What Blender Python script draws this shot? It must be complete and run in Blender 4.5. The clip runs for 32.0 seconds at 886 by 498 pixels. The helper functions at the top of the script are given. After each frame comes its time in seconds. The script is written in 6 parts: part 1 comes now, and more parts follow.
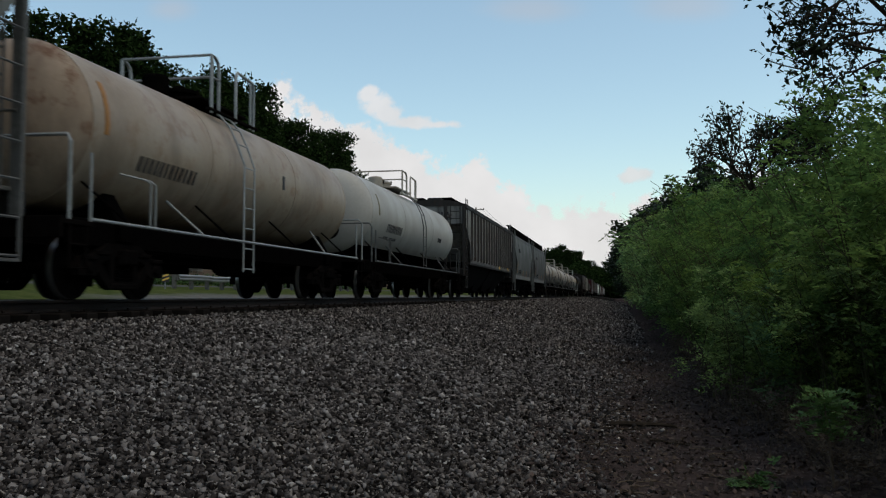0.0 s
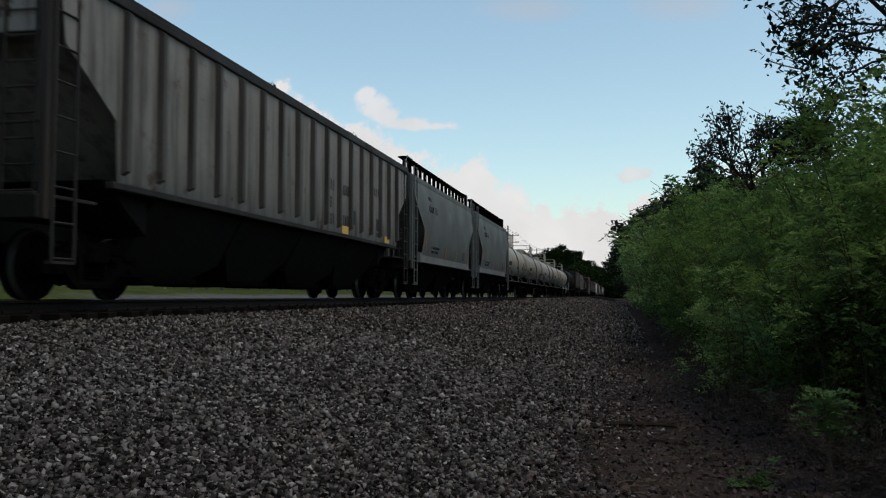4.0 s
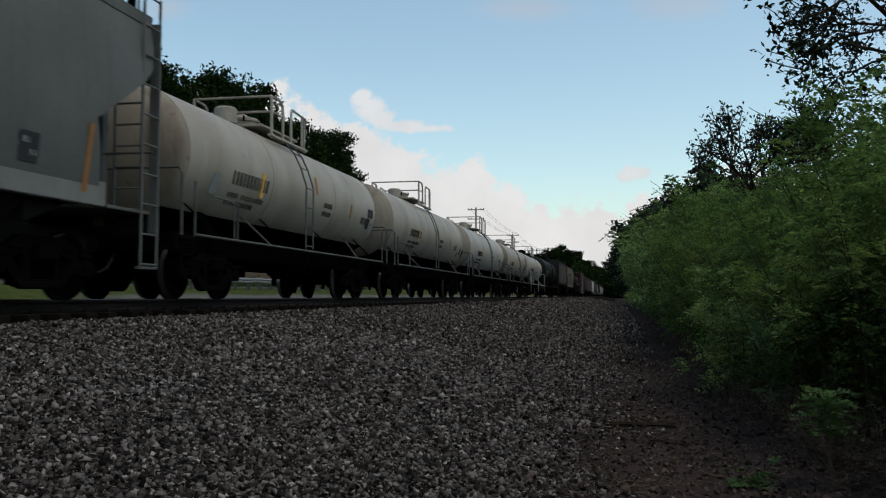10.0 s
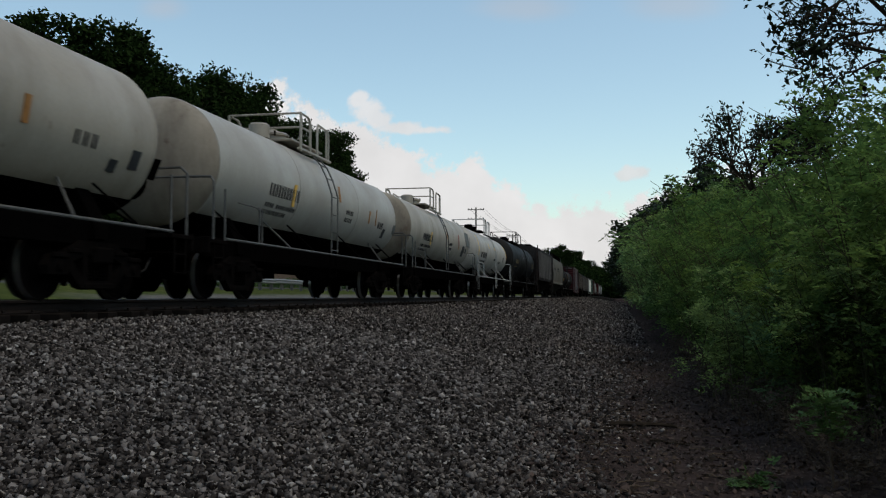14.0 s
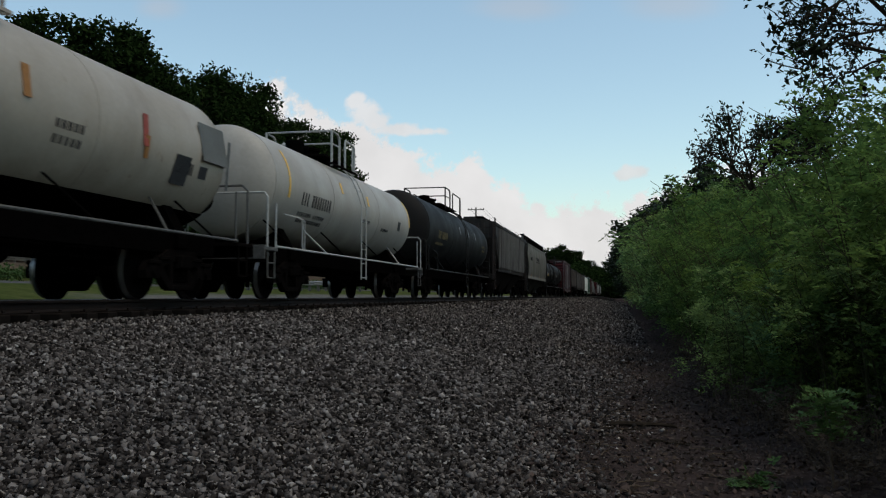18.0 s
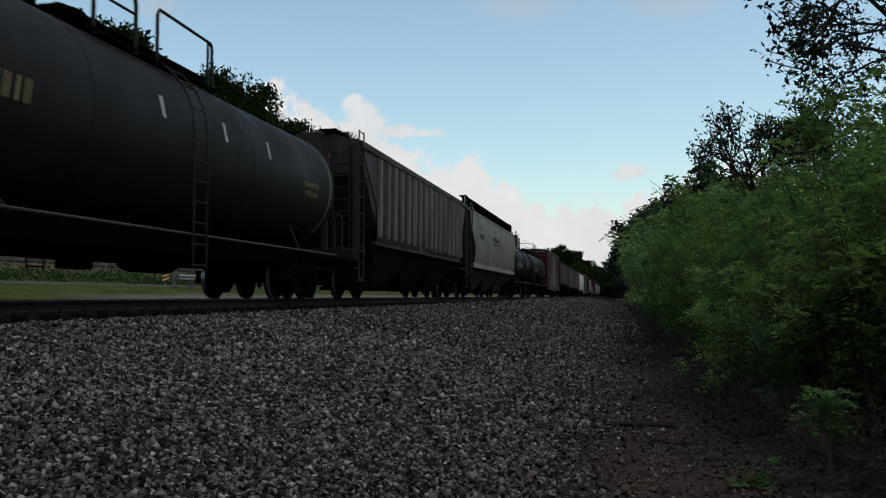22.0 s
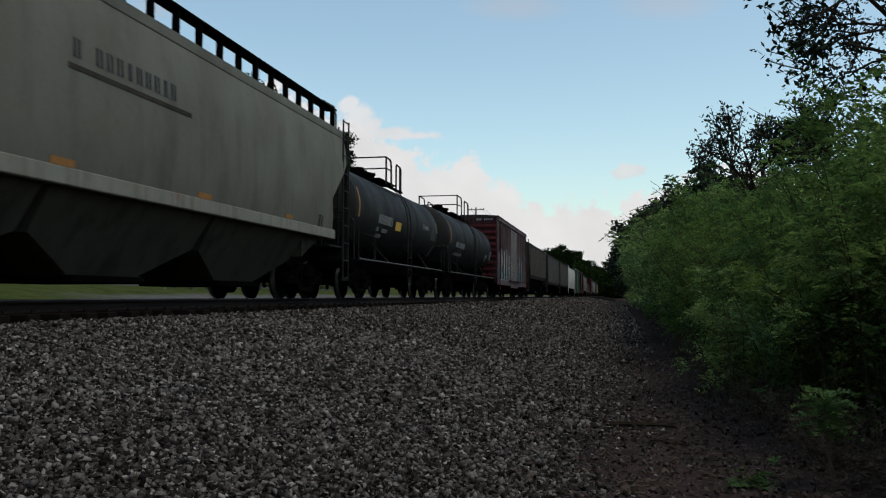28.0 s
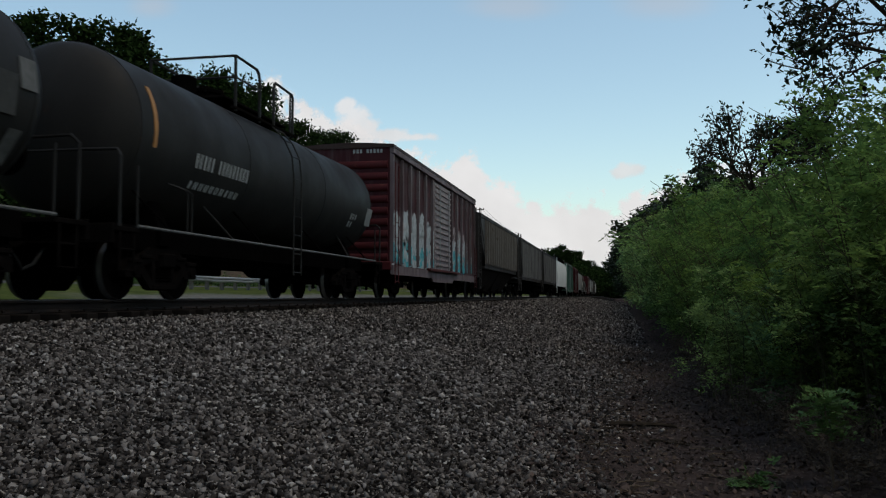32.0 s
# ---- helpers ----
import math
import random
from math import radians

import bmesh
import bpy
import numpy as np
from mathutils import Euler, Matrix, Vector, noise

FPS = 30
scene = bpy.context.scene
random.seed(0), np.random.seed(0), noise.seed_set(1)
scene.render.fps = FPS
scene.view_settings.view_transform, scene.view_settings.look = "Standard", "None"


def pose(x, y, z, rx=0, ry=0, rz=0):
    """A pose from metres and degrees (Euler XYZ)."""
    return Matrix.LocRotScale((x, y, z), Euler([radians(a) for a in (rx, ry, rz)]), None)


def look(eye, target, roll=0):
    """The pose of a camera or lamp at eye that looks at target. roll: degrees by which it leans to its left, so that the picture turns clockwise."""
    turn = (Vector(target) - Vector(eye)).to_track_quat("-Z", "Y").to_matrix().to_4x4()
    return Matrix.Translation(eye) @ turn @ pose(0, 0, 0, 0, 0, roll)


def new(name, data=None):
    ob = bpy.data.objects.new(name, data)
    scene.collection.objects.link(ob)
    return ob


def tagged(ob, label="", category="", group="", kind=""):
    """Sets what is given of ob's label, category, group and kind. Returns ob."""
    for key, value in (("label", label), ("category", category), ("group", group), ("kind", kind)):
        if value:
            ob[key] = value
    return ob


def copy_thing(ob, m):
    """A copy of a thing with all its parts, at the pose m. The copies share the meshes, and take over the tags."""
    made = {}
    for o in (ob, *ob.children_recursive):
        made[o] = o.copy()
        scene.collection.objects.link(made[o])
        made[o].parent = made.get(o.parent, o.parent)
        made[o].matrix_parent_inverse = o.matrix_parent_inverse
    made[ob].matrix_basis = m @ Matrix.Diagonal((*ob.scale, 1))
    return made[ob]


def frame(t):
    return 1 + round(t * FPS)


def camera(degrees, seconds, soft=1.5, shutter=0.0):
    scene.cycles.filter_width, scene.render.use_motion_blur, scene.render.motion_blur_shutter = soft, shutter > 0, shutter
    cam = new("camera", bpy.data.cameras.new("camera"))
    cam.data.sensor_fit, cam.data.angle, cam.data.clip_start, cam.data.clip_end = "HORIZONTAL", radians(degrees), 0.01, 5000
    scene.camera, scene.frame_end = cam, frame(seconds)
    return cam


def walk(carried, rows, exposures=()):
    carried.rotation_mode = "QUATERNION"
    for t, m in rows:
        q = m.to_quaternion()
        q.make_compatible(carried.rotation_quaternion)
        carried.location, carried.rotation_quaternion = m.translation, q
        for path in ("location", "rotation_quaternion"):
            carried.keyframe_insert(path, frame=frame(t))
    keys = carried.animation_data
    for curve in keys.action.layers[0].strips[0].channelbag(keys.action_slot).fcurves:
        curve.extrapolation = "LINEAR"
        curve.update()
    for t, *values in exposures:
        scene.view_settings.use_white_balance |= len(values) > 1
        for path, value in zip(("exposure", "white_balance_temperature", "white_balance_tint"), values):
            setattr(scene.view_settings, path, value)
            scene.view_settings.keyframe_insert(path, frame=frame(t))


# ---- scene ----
# The rail heads lie at z = 0; the track runs along +y at x = TRACK; the camera stands on the embankment's foot.
LENS = 54.2
EYE = (0.0, 0.0, 0.05)
HEADING, PITCH, ROLL = 11.33, 3.12, 0.0
TRACK = -8.28
cam = camera(LENS, 32.0, soft=1.15, shutter=0.35)
CAM_POSE = pose(*EYE, 90 + PITCH, 0, HEADING) @ pose(0, 0, 0, 0, 0, ROLL)
walk(cam, [(0, CAM_POSE), (32, CAM_POSE)])


def travel(t):
    """Metres that the train has run since the start: it slows a little."""
    return 7.457 * t - 0.02292 * t * t


# ---- sky, sun ----
SUN_ELEV, SUN_AZ = 66.0, 108.0          # degrees; azimuth from +y towards +x
world = bpy.data.worlds.new("sky")
scene.world = world
world.use_nodes = True
wn, wl = world.node_tree.nodes, world.node_tree.links
sky = wn.new("ShaderNodeTexSky")
sky.sky_type = "NISHITA"
sky.sun_disc = False
sky.sun_elevation = radians(SUN_ELEV)
sky.sun_rotation = radians(SUN_AZ)
sky.air_density, sky.dust_density, sky.ozone_density = 1.0, 1.5, 0.4
wn["Background"].inputs["Strength"].default_value = 0.182
tint = wn.new("ShaderNodeMix")
tint.data_type, tint.blend_type = "RGBA", "MULTIPLY"
tint.inputs[0].default_value = 1.0
tint.inputs[7].default_value = (1.06, 1.1, 0.95, 1)
wl.new(sky.outputs[0], tint.inputs[6])
wl.new(tint.outputs[2], wn["Background"].inputs["Color"])
sun_data = bpy.data.lights.new("sun", "SUN")
sun_data.energy, sun_data.angle, sun_data.color = 0.55, radians(11), (1.0, 0.84, 0.66)
sun = new("sun", sun_data)
az, el = radians(SUN_AZ), radians(SUN_ELEV)
sun.matrix_world = look((0, 0, 50), Vector((0, 0, 50)) - Vector((math.sin(az) * math.cos(el), math.cos(az) * math.cos(el), math.sin(el))))
scene.view_settings.exposure = 0.0
# ---- materials ----
def ramp(nt, fac, stops):
    r = nt.nodes.new("ShaderNodeValToRGB")
    while len(r.color_ramp.elements) < len(stops):
        r.color_ramp.elements.new(0.5)
    for e, (p, c) in zip(r.color_ramp.elements, stops):
        e.position, e.color = p, (*c, 1)
    nt.links.new(fac, r.inputs[0])
    return r.outputs[0]


def noise_tex(nt, vec, scale, detail=4.0, rough=0.55, stretch=None):
    if stretch:
        m = nt.nodes.new("ShaderNodeMapping")
        m.inputs["Scale"].default_value = stretch
        nt.links.new(vec, m.inputs[0])
        vec = m.outputs[0]
    n = nt.nodes.new("ShaderNodeTexNoise")
    n.inputs["Scale"].default_value, n.inputs["Detail"].default_value, n.inputs["Roughness"].default_value = scale, detail, rough
    nt.links.new(vec, n.inputs["Vector"])
    return n.outputs["Fac"]


def mix(nt, fac, a, b, mode="MIX"):
    m = nt.nodes.new("ShaderNodeMix")
    m.data_type, m.blend_type = "RGBA", mode
    for k, v in ((0, fac), (6, a), (7, b)):
        if hasattr(v, "links"):
            nt.links.new(v, m.inputs[k])
        elif k == 0:
            m.inputs[0].default_value = v
        else:
            m.inputs[k].default_value = (*v, 1)
    return m.outputs[2]


def start_mat(name, rough=0.6, metal=0.0):
    m = bpy.data.materials.new(name)
    m.use_nodes = True
    nt = m.node_tree
    b = nt.nodes["Principled BSDF"]
    b.inputs["Roughness"].default_value, b.inputs["Metallic"].default_value = rough, metal
    b.inputs["Specular IOR Level"].default_value = 0.0 if rough > 0.72 else 0.1 if rough > 0.52 else 0.4
    tc = nt.nodes.new("ShaderNodeTexCoord")
    return m, nt, b, tc.outputs["Object"]


def bump(nt, b, height, strength=0.3, dist=0.01):
    n = nt.nodes.new("ShaderNodeBump")
    n.inputs["Strength"].default_value, n.inputs["Distance"].default_value = strength, dist
    nt.links.new(height, n.inputs["Height"])
    nt.links.new(n.outputs[0], b.inputs["Normal"])


def paint(name, col, grime=(0.05, 0.04, 0.03), dirt=0.5, rust=0.0, rough=0.5, rust_col=(0.16, 0.06, 0.025), streak=6.0):
    """Weathered paint on steel: blotches, rain streaks, rust spots."""
    m, nt, b, oc = start_mat(name, rough)
    blot = noise_tex(nt, oc, 0.8, 5)
    fine = noise_tex(nt, oc, 14, 4)
    strk = noise_tex(nt, oc, 1.0, 5, 0.6, (streak, streak, 0.35))
    c = ramp(nt, blot, [(0.3, tuple(v * 0.9 for v in col)), (0.65, tuple(min(1, v * 1.05) for v in col))])
    f = ramp(nt, strk, [(0.48, (0, 0, 0)), (0.75, (dirt, dirt, dirt))])
    c = mix(nt, f, c, grime)
    if rust > 0:
        rn = noise_tex(nt, oc, 2.3, 8, 0.7)
        rf = ramp(nt, rn, [(0.66 - 0.25 * rust, (0, 0, 0)), (0.78 - 0.2 * rust, (1, 1, 1))])
        c = mix(nt, rf, c, rust_col)
    g = ramp(nt, fine, [(0.3, (0.9, 0.9, 0.9)), (0.7, (1, 1, 1))])
    c = mix(nt, 1.0, c, g, "MULTIPLY")
    nt.links.new(c, b.inputs["Base Color"])
    rr = ramp(nt, blot, [(0.3, (rough + 0.15,) * 3), (0.7, (rough - 0.08,) * 3)])
    nt.links.new(rr, b.inputs["Roughness"])
    bump(nt, b, noise_tex(nt, oc, 2.2, 3), 0.12, 0.03)
    return m


def plain(name, col, rough=0.6, metal=0.0, scale=8.0, vary=0.25, bumps=0.2):
    m, nt, b, oc = start_mat(name, rough, metal)
    n = noise_tex(nt, oc, scale, 6, 0.65)
    c = ramp(nt, n, [(0.25, tuple(v * (1 - vary) for v in col)), (0.75, tuple(min(1, v * (1 + vary)) for v in col))])
    nt.links.new(c, b.inputs["Base Color"])
    if bumps:
        bump(nt, b, noise_tex(nt, oc, scale * 4, 4), bumps, 0.01)
    return m


def leafy(name, dark, light, rough=0.55, trans=0.25, shades=False):
    """Leaves: a tone for every leaf, some light through them."""
    m, nt, b, oc = start_mat(name, rough)
    geo = nt.nodes.new("ShaderNodeNewGeometry")
    big = noise_tex(nt, oc, 0.9, 3)
    c1 = ramp(nt, geo.outputs["Random Per Island"], [(0.0, dark), (1.0, light)])
    c = mix(nt, ramp(nt, big, [(0.35, (0, 0, 0)), (0.7, (0.6, 0.6, 0.6))]), c1, tuple(v * 1.35 for v in light))
    if shades:
        info = nt.nodes.new("ShaderNodeObjectInfo")
        c = mix(nt, 1.0, c, ramp(nt, info.outputs["Random"], [(0.0, (0.72, 0.84, 0.9)), (0.4, (0.9, 0.94, 0.92)), (0.75, (1.05, 1.03, 0.92)), (1.0, (1.3, 1.18, 0.85))]), "MULTIPLY")
        # dark and bright clumps in the colour, for shadow variation within the foliage
        c = mix(nt, 1.0, c, ramp(nt, noise_tex(nt, oc, 3.2, 3, 0.6), [(0.36, (0.58, 0.62, 0.62)), (0.62, (1.18, 1.15, 1.02))]), "MULTIPLY")
    nt.links.new(c, b.inputs["Base Color"])
    tr = nt.nodes.new("ShaderNodeBsdfTranslucent")
    nt.links.new(c, tr.inputs[0])
    mx = nt.nodes.new("ShaderNodeMixShader")
    mx.inputs[0].default_value = trans
    nt.links.new(b.outputs[0], mx.inputs[1])
    nt.links.new(tr.outputs[0], mx.inputs[2])
    nt.links.new(mx.outputs[0], nt.nodes["Material Output"].inputs[0])
    return m


BEIGE = paint("beige_paint", (0.26, 0.198, 0.142), (0.1, 0.056, 0.033), 0.8, 0.55, 0.5, (0.185, 0.112, 0.066), 1.1)
WHITE = paint("white_paint", (0.325, 0.295, 0.258), (0.17, 0.145, 0.11), 0.38, 0.0, 0.5, streak=1.1)
CREAM = paint("cream_paint", (0.295, 0.256, 0.208), (0.13, 0.1, 0.072), 0.5, 0.1, 0.52, (0.12, 0.07, 0.045), 1.2)
HEADCREAM = paint("stained_cream_paint", (0.25, 0.212, 0.168), (0.06, 0.042, 0.03), 0.85, 0.22, 0.55, (0.08, 0.042, 0.026), 0.9)
HEADBEIGE = paint("rust_stained_beige_paint", (0.27, 0.2, 0.145), (0.07, 0.04, 0.027), 0.85, 0.55, 0.55, (0.12, 0.06, 0.034), 1.0)
BLACK = paint("black_paint", (0.0105, 0.0092, 0.0084), (0.019, 0.0165, 0.0145), 0.35, 0.0, 0.6, streak=1.6)
DGREY = paint("dark_grey_paint", (0.013, 0.0113, 0.0102), (0.021, 0.018, 0.0155), 0.4, 0.1, 0.6, (0.03, 0.014, 0.009), 1.8)
GREY = paint("grey_paint", (0.102, 0.102, 0.096), (0.07, 0.07, 0.066), 0.35, 0.0, 0.6)
LGREY = paint("pale_grey_paint", (0.165, 0.163, 0.155), (0.09, 0.08, 0.07), 0.45, 0.05, 0.6)
SAND = paint("sand_grey_paint", (0.128, 0.119, 0.097), (0.05, 0.046, 0.036), 0.6, 0.06, 0.6, (0.08, 0.05, 0.03), 1.3)
BROWNG = paint("brown_grey_paint", (0.024, 0.0205, 0.0188), (0.05, 0.041, 0.036), 0.7, 0.35, 0.6, (0.036, 0.018, 0.011))
PALERIB = paint("chalky_pale_paint", (0.18, 0.166, 0.151), (0.03, 0.022, 0.018), 0.85, 0.3, 0.6, (0.05, 0.022, 0.015), 4.0)
# Ribs darker than the pale panels between them
DARKRIB = paint("dark_rib_paint", (0.075, 0.066, 0.06), (0.02, 0.016, 0.014), 0.8, 0.25, 0.6, (0.045, 0.02, 0.014))
POSTRED = paint("faded_red_post_paint", (0.12, 0.09, 0.092), (0.035, 0.014, 0.015), 0.95, 0.15, 0.6, (0.03, 0.015, 0.012), 2.5)
DOORGREY = paint("chalky_door_paint", (0.25, 0.205, 0.2), (0.04, 0.018, 0.018), 0.75, 0.3, 0.6, (0.03, 0.012, 0.012))
DARKROOF = paint("sooty_roof_paint", (0.035, 0.022, 0.02), (0.03, 0.025, 0.02), 0.5, 0.1, 0.7)
SILLPALE = paint("pale_sill_paint", (0.2, 0.19, 0.16), (0.08, 0.066, 0.05), 0.6, 0.1, 0.6)
# Chute paints: streaked body tones, darker than the car sides
CHUTE = paint("dull_chute_paint", (0.05, 0.045, 0.037), (0.016, 0.013, 0.011), 0.7, 0.15, 0.75, streak=2.0)
CHUTEBROWN = paint("dark_brown_chute_paint", (0.02, 0.0155, 0.0138), (0.012, 0.01, 0.009), 0.7, 0.2, 0.75, (0.05, 0.022, 0.015), 2.0)
CHUTEGREY = paint("dark_grey_chute_paint", (0.013, 0.0115, 0.011), (0.008, 0.01, 0.009), 0.7, 0.2, 0.75, (0.03, 0.018, 0.014), 2.0)
# Pale rib paint: the highlight on the ribs' lit edges is in its colour
RIBGREY = paint("pale_rib_paint", (0.165, 0.15, 0.138), (0.025, 0.02, 0.018), 0.75, 0.25, 0.6, (0.036, 0.02, 0.015))
RIBPALE = paint("faded_rib_paint", (0.14, 0.118, 0.1), (0.03, 0.025, 0.02), 0.6, 0.3, 0.6, (0.04, 0.02, 0.015))
RED = paint("oxide_red_paint", (0.055, 0.0085, 0.0095), (0.03, 0.012, 0.011), 0.6, 0.1, 0.56)
BOXSIDE = paint("streaked_maroon_paint", (0.034, 0.007, 0.009), (0.12, 0.09, 0.09), 0.4, 0.12, 0.56, (0.02, 0.012, 0.01), 4.0)
SNOW = paint("clean_white_paint", (0.66, 0.66, 0.63), (0.3, 0.28, 0.24), 0.3, 0.0, 0.45)
ENDBROWN = paint("rusty_end_paint", (0.026, 0.019, 0.017), (0.018, 0.015, 0.013), 0.6, 0.35, 0.6, (0.06, 0.022, 0.016))
GREEN = paint("dark_green_paint", (0.04, 0.1, 0.07), (0.05, 0.04, 0.03), 0.5, 0.1, 0.5)
# IRON, WHEEL, BLACKM: the deep shade under the cars is put into these colours
IRON = plain("grimy_steel_in_shade", (0.0046, 0.0038, 0.0035), 0.8, 0.0, 6, 0.5, 0.5)
TREAD = plain("polished_tread", (0.26, 0.25, 0.245), 0.38, 0.9, 20, 0.2, 0)
WHEEL = plain("worn_wheel_steel_in_shade", (0.0038, 0.0031, 0.0029), 0.73, 0.0, 9, 0.5, 0.3)
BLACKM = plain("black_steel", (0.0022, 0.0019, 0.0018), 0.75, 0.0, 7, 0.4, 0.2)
GALV = plain("grey_steel_rail", (0.2, 0.2, 0.194), 0.5, 0.2, 12, 0.25, 0.1)
DULL = plain("dull_grey_rail", (0.075, 0.072, 0.068), 0.6, 0.0, 12, 0.35, 0.1)
HANDGREY = plain("dark_grey_rail", (0.034, 0.032, 0.03), 0.6, 0.0, 12, 0.35, 0.1)
BRIGHT = plain("chalky_white_rail", (0.31, 0.305, 0.29), 0.6, 0.0, 10, 0.2, 0.1)
STENCIL_D = plain("dark_stencil_ink", (0.03, 0.03, 0.032), 0.6, 0, 20, 0.4, 0)
STENCIL_L = plain("white_stencil_ink", (0.24, 0.24, 0.233), 0.6, 0, 20, 0.35, 0)
YELLOW = plain("yellow_marking", (0.62, 0.36, 0.06), 0.5, 0, 15, 0.25, 0)
ORANGE = plain("orange_marking", (0.26, 0.12, 0.04), 0.55, 0, 15, 0.25, 0)
OCHRE = plain("faded_ochre_lettering", (0.14, 0.11, 0.06), 0.6, 0, 15, 0.3, 0)
REDMARK = plain("red_marking", (0.26, 0.06, 0.045), 0.6, 0, 15, 0.3, 0)
TEAL = plain("teal_spray_paint", (0.05, 0.24, 0.26), 0.6, 0, 5, 0.4, 0)
CHALK = plain("white_spray_paint", (0.27, 0.285, 0.285), 0.6, 0, 5, 0.45, 0)
# Rail and tie colours: rust and creosote, darkened further for the train's shadow
RAILSTEEL = plain("rusty_rail_steel_in_shade", (0.012, 0.008, 0.0062), 0.7, 0.2, 12, 0.4, 0.4)
RAILTOP = plain("polished_rail_head", (0.35, 0.34, 0.33), 0.25, 0.9, 20, 0.2, 0)
TIE = plain("creosoted_tie_wood", (0.011, 0.009, 0.0078), 0.9, 0, 5, 0.45, 0.6)
BARK = plain("grey_brown_bark", (0.03, 0.023, 0.017), 0.9, 0, 9, 0.45, 0.8)
CONCRETE = plain("weathered_concrete", (0.075, 0.066, 0.057), 0.85, 0, 3, 0.25, 0.3)
DOCKWOOD = plain("silvered_post_wood", (0.112, 0.1015, 0.0875), 0.85, 0, 7, 0.35, 0.4)
ASPHALT = plain("worn_asphalt", (0.075, 0.075, 0.078), 0.85, 0, 6, 0.25, 0.4)
CARPAINT = plain("white_car_paint", (0.75, 0.76, 0.77), 0.25, 0, 4, 0.04, 0)
GLASS = plain("dark_car_glass", (0.012, 0.013, 0.015), 0.08, 0, 4, 0.1, 0)
RUBBER = plain("tyre_rubber", (0.02, 0.02, 0.02), 0.8, 0, 10, 0.2, 0.2)
LEAF_NEAR = leafy("shrub_leaves", (0.042, 0.078, 0.029), (0.152, 0.232, 0.068), trans=0.45, rough=0.73, shades=True)
# Blue-green leaves, brightened in colour to offset the shade on these shrubs
LEAF_SHADE_LIFT = leafy("brightened_blue_green_leaves", (0.062, 0.105, 0.055), (0.2, 0.29, 0.118), trans=0.42, rough=0.73, shades=True)
# Green raised to make up for the shadow this tree stands in
LEAF_MID = leafy("shade_lifted_leaves", (0.05, 0.09, 0.033), (0.17, 0.25, 0.07), trans=0.4, rough=0.73, shades=True)
# Backlit and skyline tree leaves: near-black silhouette tone put into the colour
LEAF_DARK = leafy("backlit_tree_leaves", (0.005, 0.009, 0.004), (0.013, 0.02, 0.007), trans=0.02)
LEAF_PALE = leafy("sapling_leaves", (0.04, 0.08, 0.026), (0.084, 0.148, 0.044))
LEAF_TREE = leafy("silhouette_tree_leaves", (0.004, 0.009, 0.003), (0.016, 0.028, 0.008), trans=0.05, rough=0.73)
LEAF_FAR = leafy("far_leaves", (0.015, 0.034, 0.009), (0.04, 0.07, 0.018), trans=0.1)
STEM = plain("green_brown_stem", (0.06, 0.062, 0.03), 0.85, 0, 9, 0.4, 0.4)
TWIG = plain("dead_twig", (0.1, 0.075, 0.055), 0.9, 0, 12, 0.4, 0.4)
